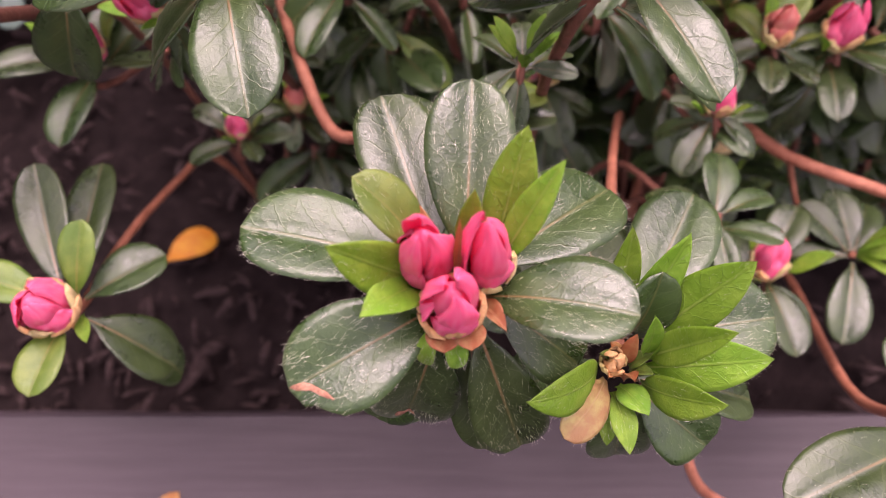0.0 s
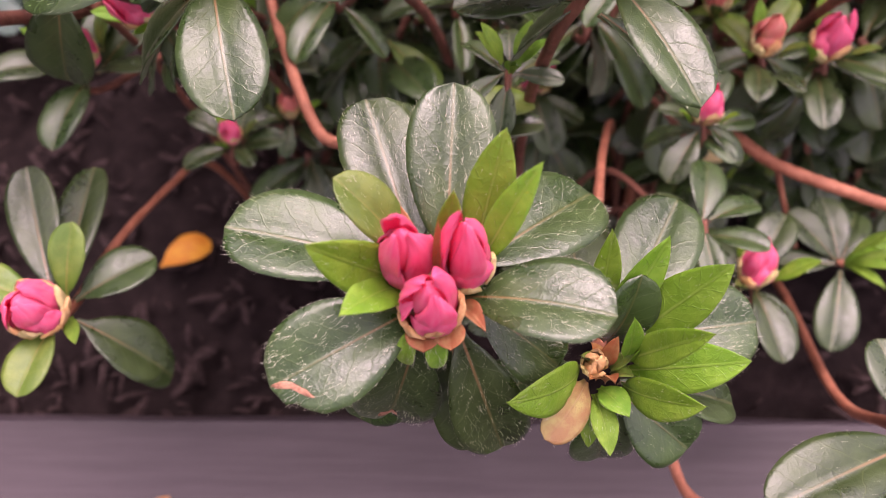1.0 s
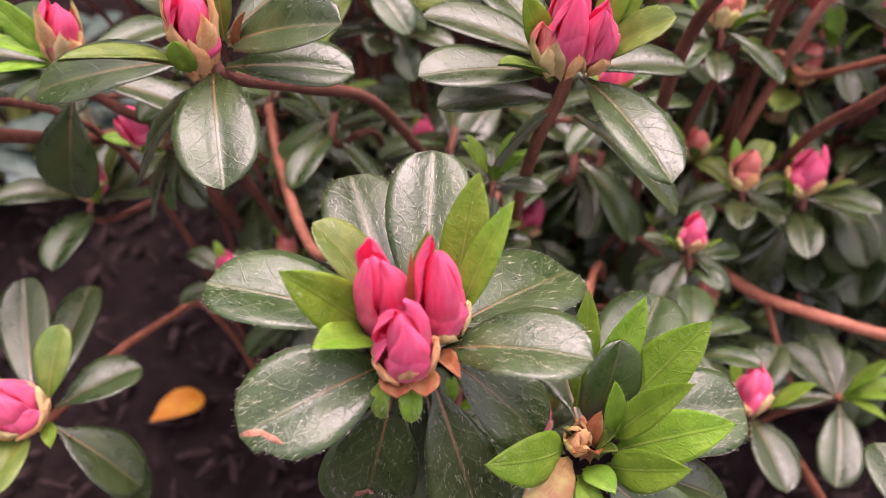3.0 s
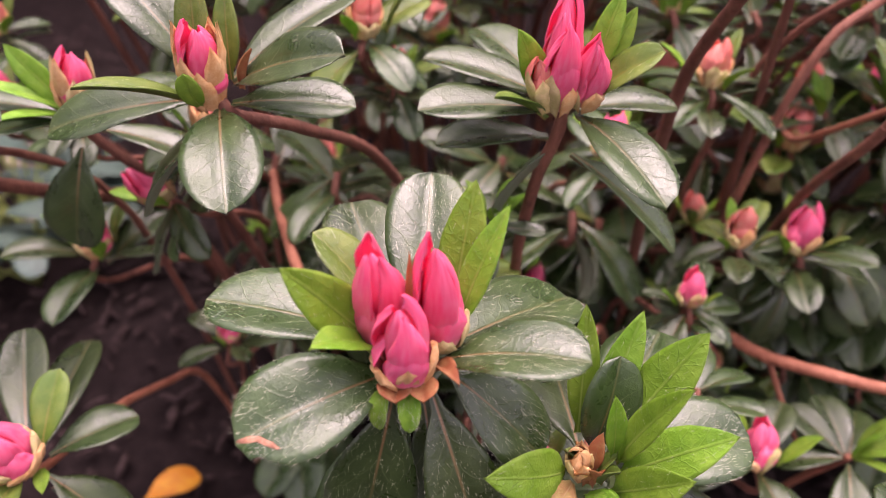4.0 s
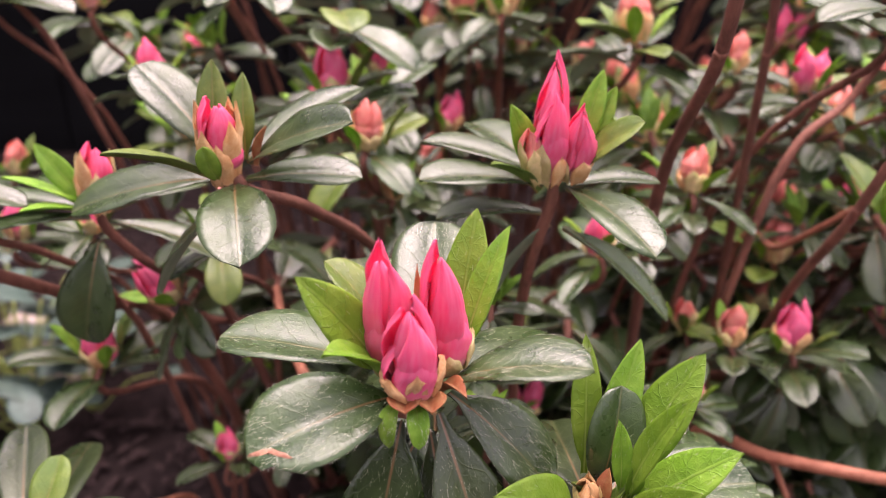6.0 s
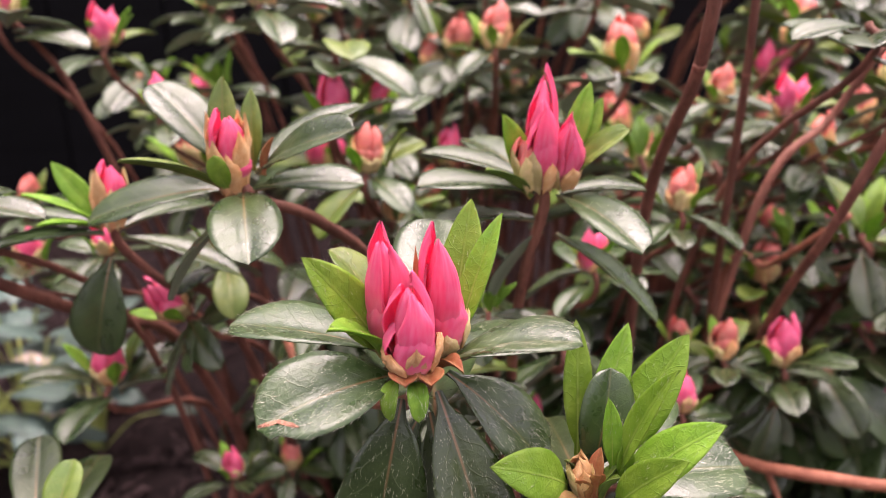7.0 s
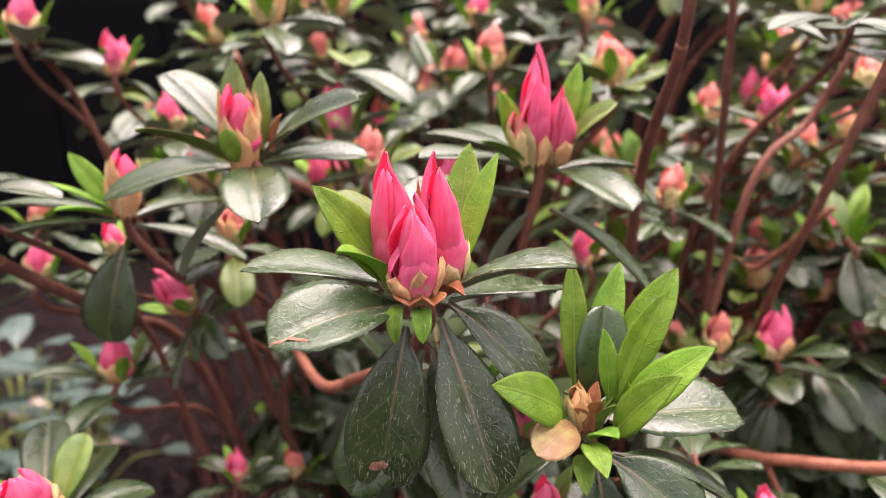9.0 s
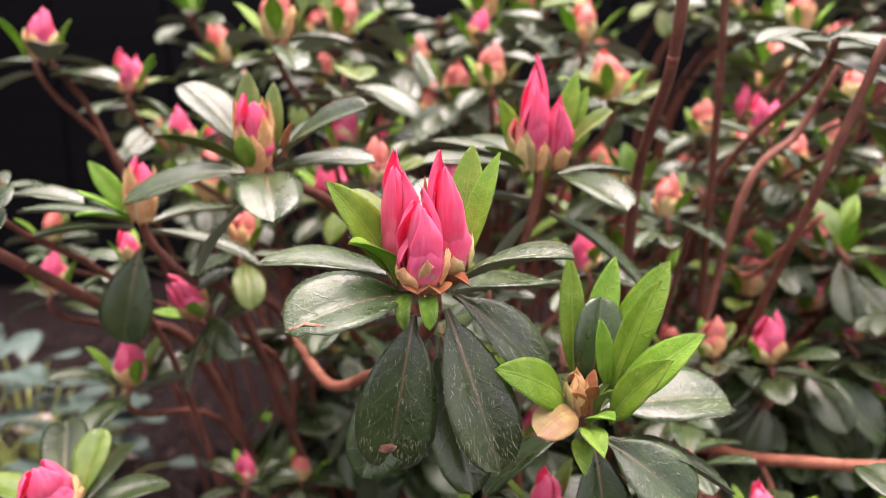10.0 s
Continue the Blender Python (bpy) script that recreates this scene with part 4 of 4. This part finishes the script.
EDGE = (
    ("salmon", 80, 274, 268, 1.1, 222), ("salmon", 3, 381, 257, 1.0, 55), ("twin", 144, 262, 250, 0.9, 18), ("salmon", 135, 322, 246, 0.9, 72),
    ("leafy", 133, 185, 290, 1.0, 180), ("leafy", -124, 150, 256, 0.8, 160), ("fresh", 88, 271, 232, 1.0, 10), ("leafy", 4, 160, 190, 0.9, 30),
    ("leafy", -30, 215, 196, 1.0, 70), ("salmon", -11, 232, 221, 0.75, 15), ("pink", -4, 276, 138, 0.8, 130),
)
plant("pink", -81, 190, 202, 0.9, 10, (12, -42))
plant("fresh", 18, 128, 196, 0.5, 30)
plant("fresh", 10, 131, 150, 0.5, 200)
for row in NEAR + MIDDLE + FAR + RIGHT + EDGE:
    plant(*row[:6])

# the shrub's inner and far foliage
fill = random.Random(11)
count = 0
while count < 215:
    x, y = fill.uniform(-300, 480), 225 + 420 * fill.random() ** 1.2
    if abs(x - 60) > 0.62 * (y + 106) + 30:
        continue
    top = min(340, 222 + 0.36 * (y - 215)) + 22 * noise.noise(Vector((x / 60, y / 60, 3)))
    z = top * fill.uniform(0.30, 1.0) if y < 330 else fill.uniform(0.45, 1.05) * top
    if x < -0.30 * (y + 106) and z > 90:
        continue
    if x < -60 and y < 300 or x < -80 and z < 190:
        continue
    plant(fill.choices(("pink", "twin", "salmon", "fresh", "leafy"), (1, 1, 5, 6, 3) if x > 90 else (1, 1, 4, 3, 8 if z < 190 else 4))[0], x, y, z, fill.uniform(0.95, 1.35), fill.uniform(0, 360), (fill.uniform(-18, 18), fill.uniform(-18, 18)), fill.random() < 0.3)
    count += 1
# drooping leafy shoots low down, which hide the shrub's feet
count = 0
while count < 100:
    x, y = fill.uniform(-120, 250), fill.uniform(222, 330)
    z = fill.uniform(55, 175)
    if x < -60 and z < 70 or x < -82:
        continue
    plant("drooping", x, y, z, fill.uniform(0.95, 1.35), fill.uniform(0, 360), (fill.uniform(0, 30), fill.uniform(-18, 18)), False)
    count += 1


for row in TWIGS:
    stem(*row)


# ---- woody branches ----
def branch(points, r0, r1, label, mat=None):
    ob = part("azalea_branch", tube([mm(p) for p in points], [(r0 + (r1 - r0) * i / (len(points) - 1)) * MM for i in range(len(points))], 10, 8, 0.15, 3), mat or OLD_BARK)
    for k in range(1, len(points) - 1):
        bm = bmesh.new()
        bmesh.ops.create_icosphere(bm, subdivisions=2, radius=1)
        for v in bm.verts:
            v.co = Vector((v.co.x * 1.05, v.co.y * 1.05, v.co.z * 0.8)) * (r0 + r1) / 2 * MM * (0.98 + 0.2 * noise.noise(v.co * 2))
        mesh = bpy.data.meshes.new("knot")
        bm.to_mesh(mesh)
        bm.free()
        mesh.materials.append(mat or OLD_BARK)
        mesh.polygons.foreach_set("use_smooth", [True] * len(mesh.polygons))
        knot = new("knot", mesh)
        knot.location = mm(points[k])
        knot.parent = ob
    return tagged(ob, label, "branch", "woody azalea branches")


branch([(76, 140, 320), (75, 152, 282), (72, 192, 228), (80, 245, 100), (92, 262, -6)], 1.6, 2.2, "upright reddish brown woody azalea branch")
branch([(104, 195, 320), (106, 206, 272), (111, 236, 189), (112, 255, 90), (100, 270, -6)], 1.3, 1.8, "slender upright reddish brown azalea branch")
branch([(140, 158, 285), (127, 176, 232), (127, 222, 176), (115, 255, 80), (100, 262, -6)], 1.5, 2.0, "leaning reddish brown woody azalea branch")
branch([(157, 223, 278), (145, 230, 252), (121, 224, 226), (104, 240, 120), (98, 268, -6)], 1.4, 1.9, "leaning dark woody azalea branch")
branch([(146, 208, 223), (135, 245, 192), (126, 275, 172), (110, 300, -6)], 1.1, 1.5, "thin salmon-brown azalea twig", TWIG)
branch([(165, 156, 148), (145, 170, 142), (119, 190, 136), (100, 222, 124), (95, 255, 60), (97, 262, -6)], 2.0, 2.6, "long bare salmon-brown azalea twig", TWIG)
branch([(119, 190, 136), (128, 185, 115), (138, 180, 95)], 1.2, 0.9, "short side twig of the bare branch", TWIG)
branch([(128, 252, 112), (181, 280, 66), (213, 297, 38), (262, 323, -6)], 1.5, 1.7, "low salmon-brown azalea twig reaching over the mulch", TWIG)
branch([(58, 104, 140), (69, 90, 127), (84, 83, 100), (125, 88, 60), (195, 110, 42), (225, 170, -6)], 1.6, 1.7, "salmon-brown azalea twig arching over the edging board", TWIG)
branch([(-138, 126, 250), (-124, 156.5, 227), (-107.5, 194, 198), (-94, 225.5, 174.5), (-78, 262, 90), (-70, 296, -6)], 1.9, 2.4, "long bare reddish brown azalea branch")
branch([(-158, 268, 292), (-155, 282, 282), (-146, 298, 251), (-120, 340, 120), (-85, 345, -6)], 1.2, 1.8, "upright brown azalea branch", OLD_BARK)


# ---- on the ground ----
def fallen(name, x, y, z, length, width, mat, label, spin, outline="old", tip=0.0):
    shape = Leaf(length * MM, width * MM, outline, 0.14, 0.15, 0.0, 5)
    ob = part(name, shape.mesh(), [mat, mat])
    ob.matrix_basis = pose(x * MM, y * MM, z * MM, 8, tip, spin)
    return tagged(ob, label, "fallen leaf")


fallen("fallen_leaf", -135, 226, 11, 27, 16, YELLOW_LEAF, "yellow fallen azalea leaf lying on the mulch", 35)
fallen("fallen_leaf", -111, 94, BOARD_TOP * 1000 + 1, 14, 8, TAN_LEAF, "orange fallen leaf lying on the edging board", 60, "new")


def stone(x, y, r, seed):
    bm = bmesh.new()
    bmesh.ops.create_icosphere(bm, subdivisions=3, radius=1)
    for v in bm.verts:
        k = 1 + 0.25 * noise.noise(v.co * 1.3 + Vector((seed, 0, 0)))
        v.co = Vector((v.co.x * r * k * 1.2, v.co.y * r * k, v.co.z * r * 0.6 * k)) * MM
    mesh = bpy.data.meshes.new("stone")
    bm.to_mesh(mesh)
    bm.free()
    mesh.materials.append(STONE)
    mesh.polygons.foreach_set("use_smooth", [True] * len(mesh.polygons))
    ob = new("stone", mesh)
    ob.location = mm((x, y, r * 0.45))
    tagged(ob, "pale beige stone lying on the mulch", "stone", "stones")


for row in ((-262, 480, 17, 1), (-330, 560, 14, 2), (-300, 520, 11, 3), (-240, 500, 10, 4), (-290, 475, 8, 5)):
    stone(*row)


def ground_plant(x, y, seed, size):
    """A low grey-green plant with small lobed leaves."""
    rng = random.Random(seed)
    ob = new("ground_plant")
    ob.location = mm((x, y, 0))
    tagged(ob, "low grey-green plant growing beside the shrub", "plant", "grey-green plants")
    for i in range(16):
        a, el = rng.uniform(0, 6.28), radians(rng.uniform(10, 75))
        r = rng.uniform(25, 62) * size
        p = Vector((math.cos(a) * math.cos(el) * r, math.sin(a) * math.cos(el) * r, 8 + math.sin(el) * r * 1.5))
        part("stalk", tube([mm((0, 0, -4)), mm(p * 0.55 + Vector((0, 0, 6))), mm(p)], [0.0008, 0.0007, 0.0005], 6, 4), GREEN_STEM, ob)
        q = p + Vector((math.cos(a), math.sin(a), rng.uniform(-0.4, 0.4))) * rng.uniform(20, 34) * size
        leaf(ob, p, q, 17 * size, BLUE_LEAF, "round", 0.08, 0.1, seed=seed * 50 + i)


for row in ((-262, 410, 1, 1.1), (-230, 440, 2, 1.0), (-300, 380, 3, 1.2), (-290, 470, 4, 1.2), (-340, 440, 5, 1.2)):
    ground_plant(*row)
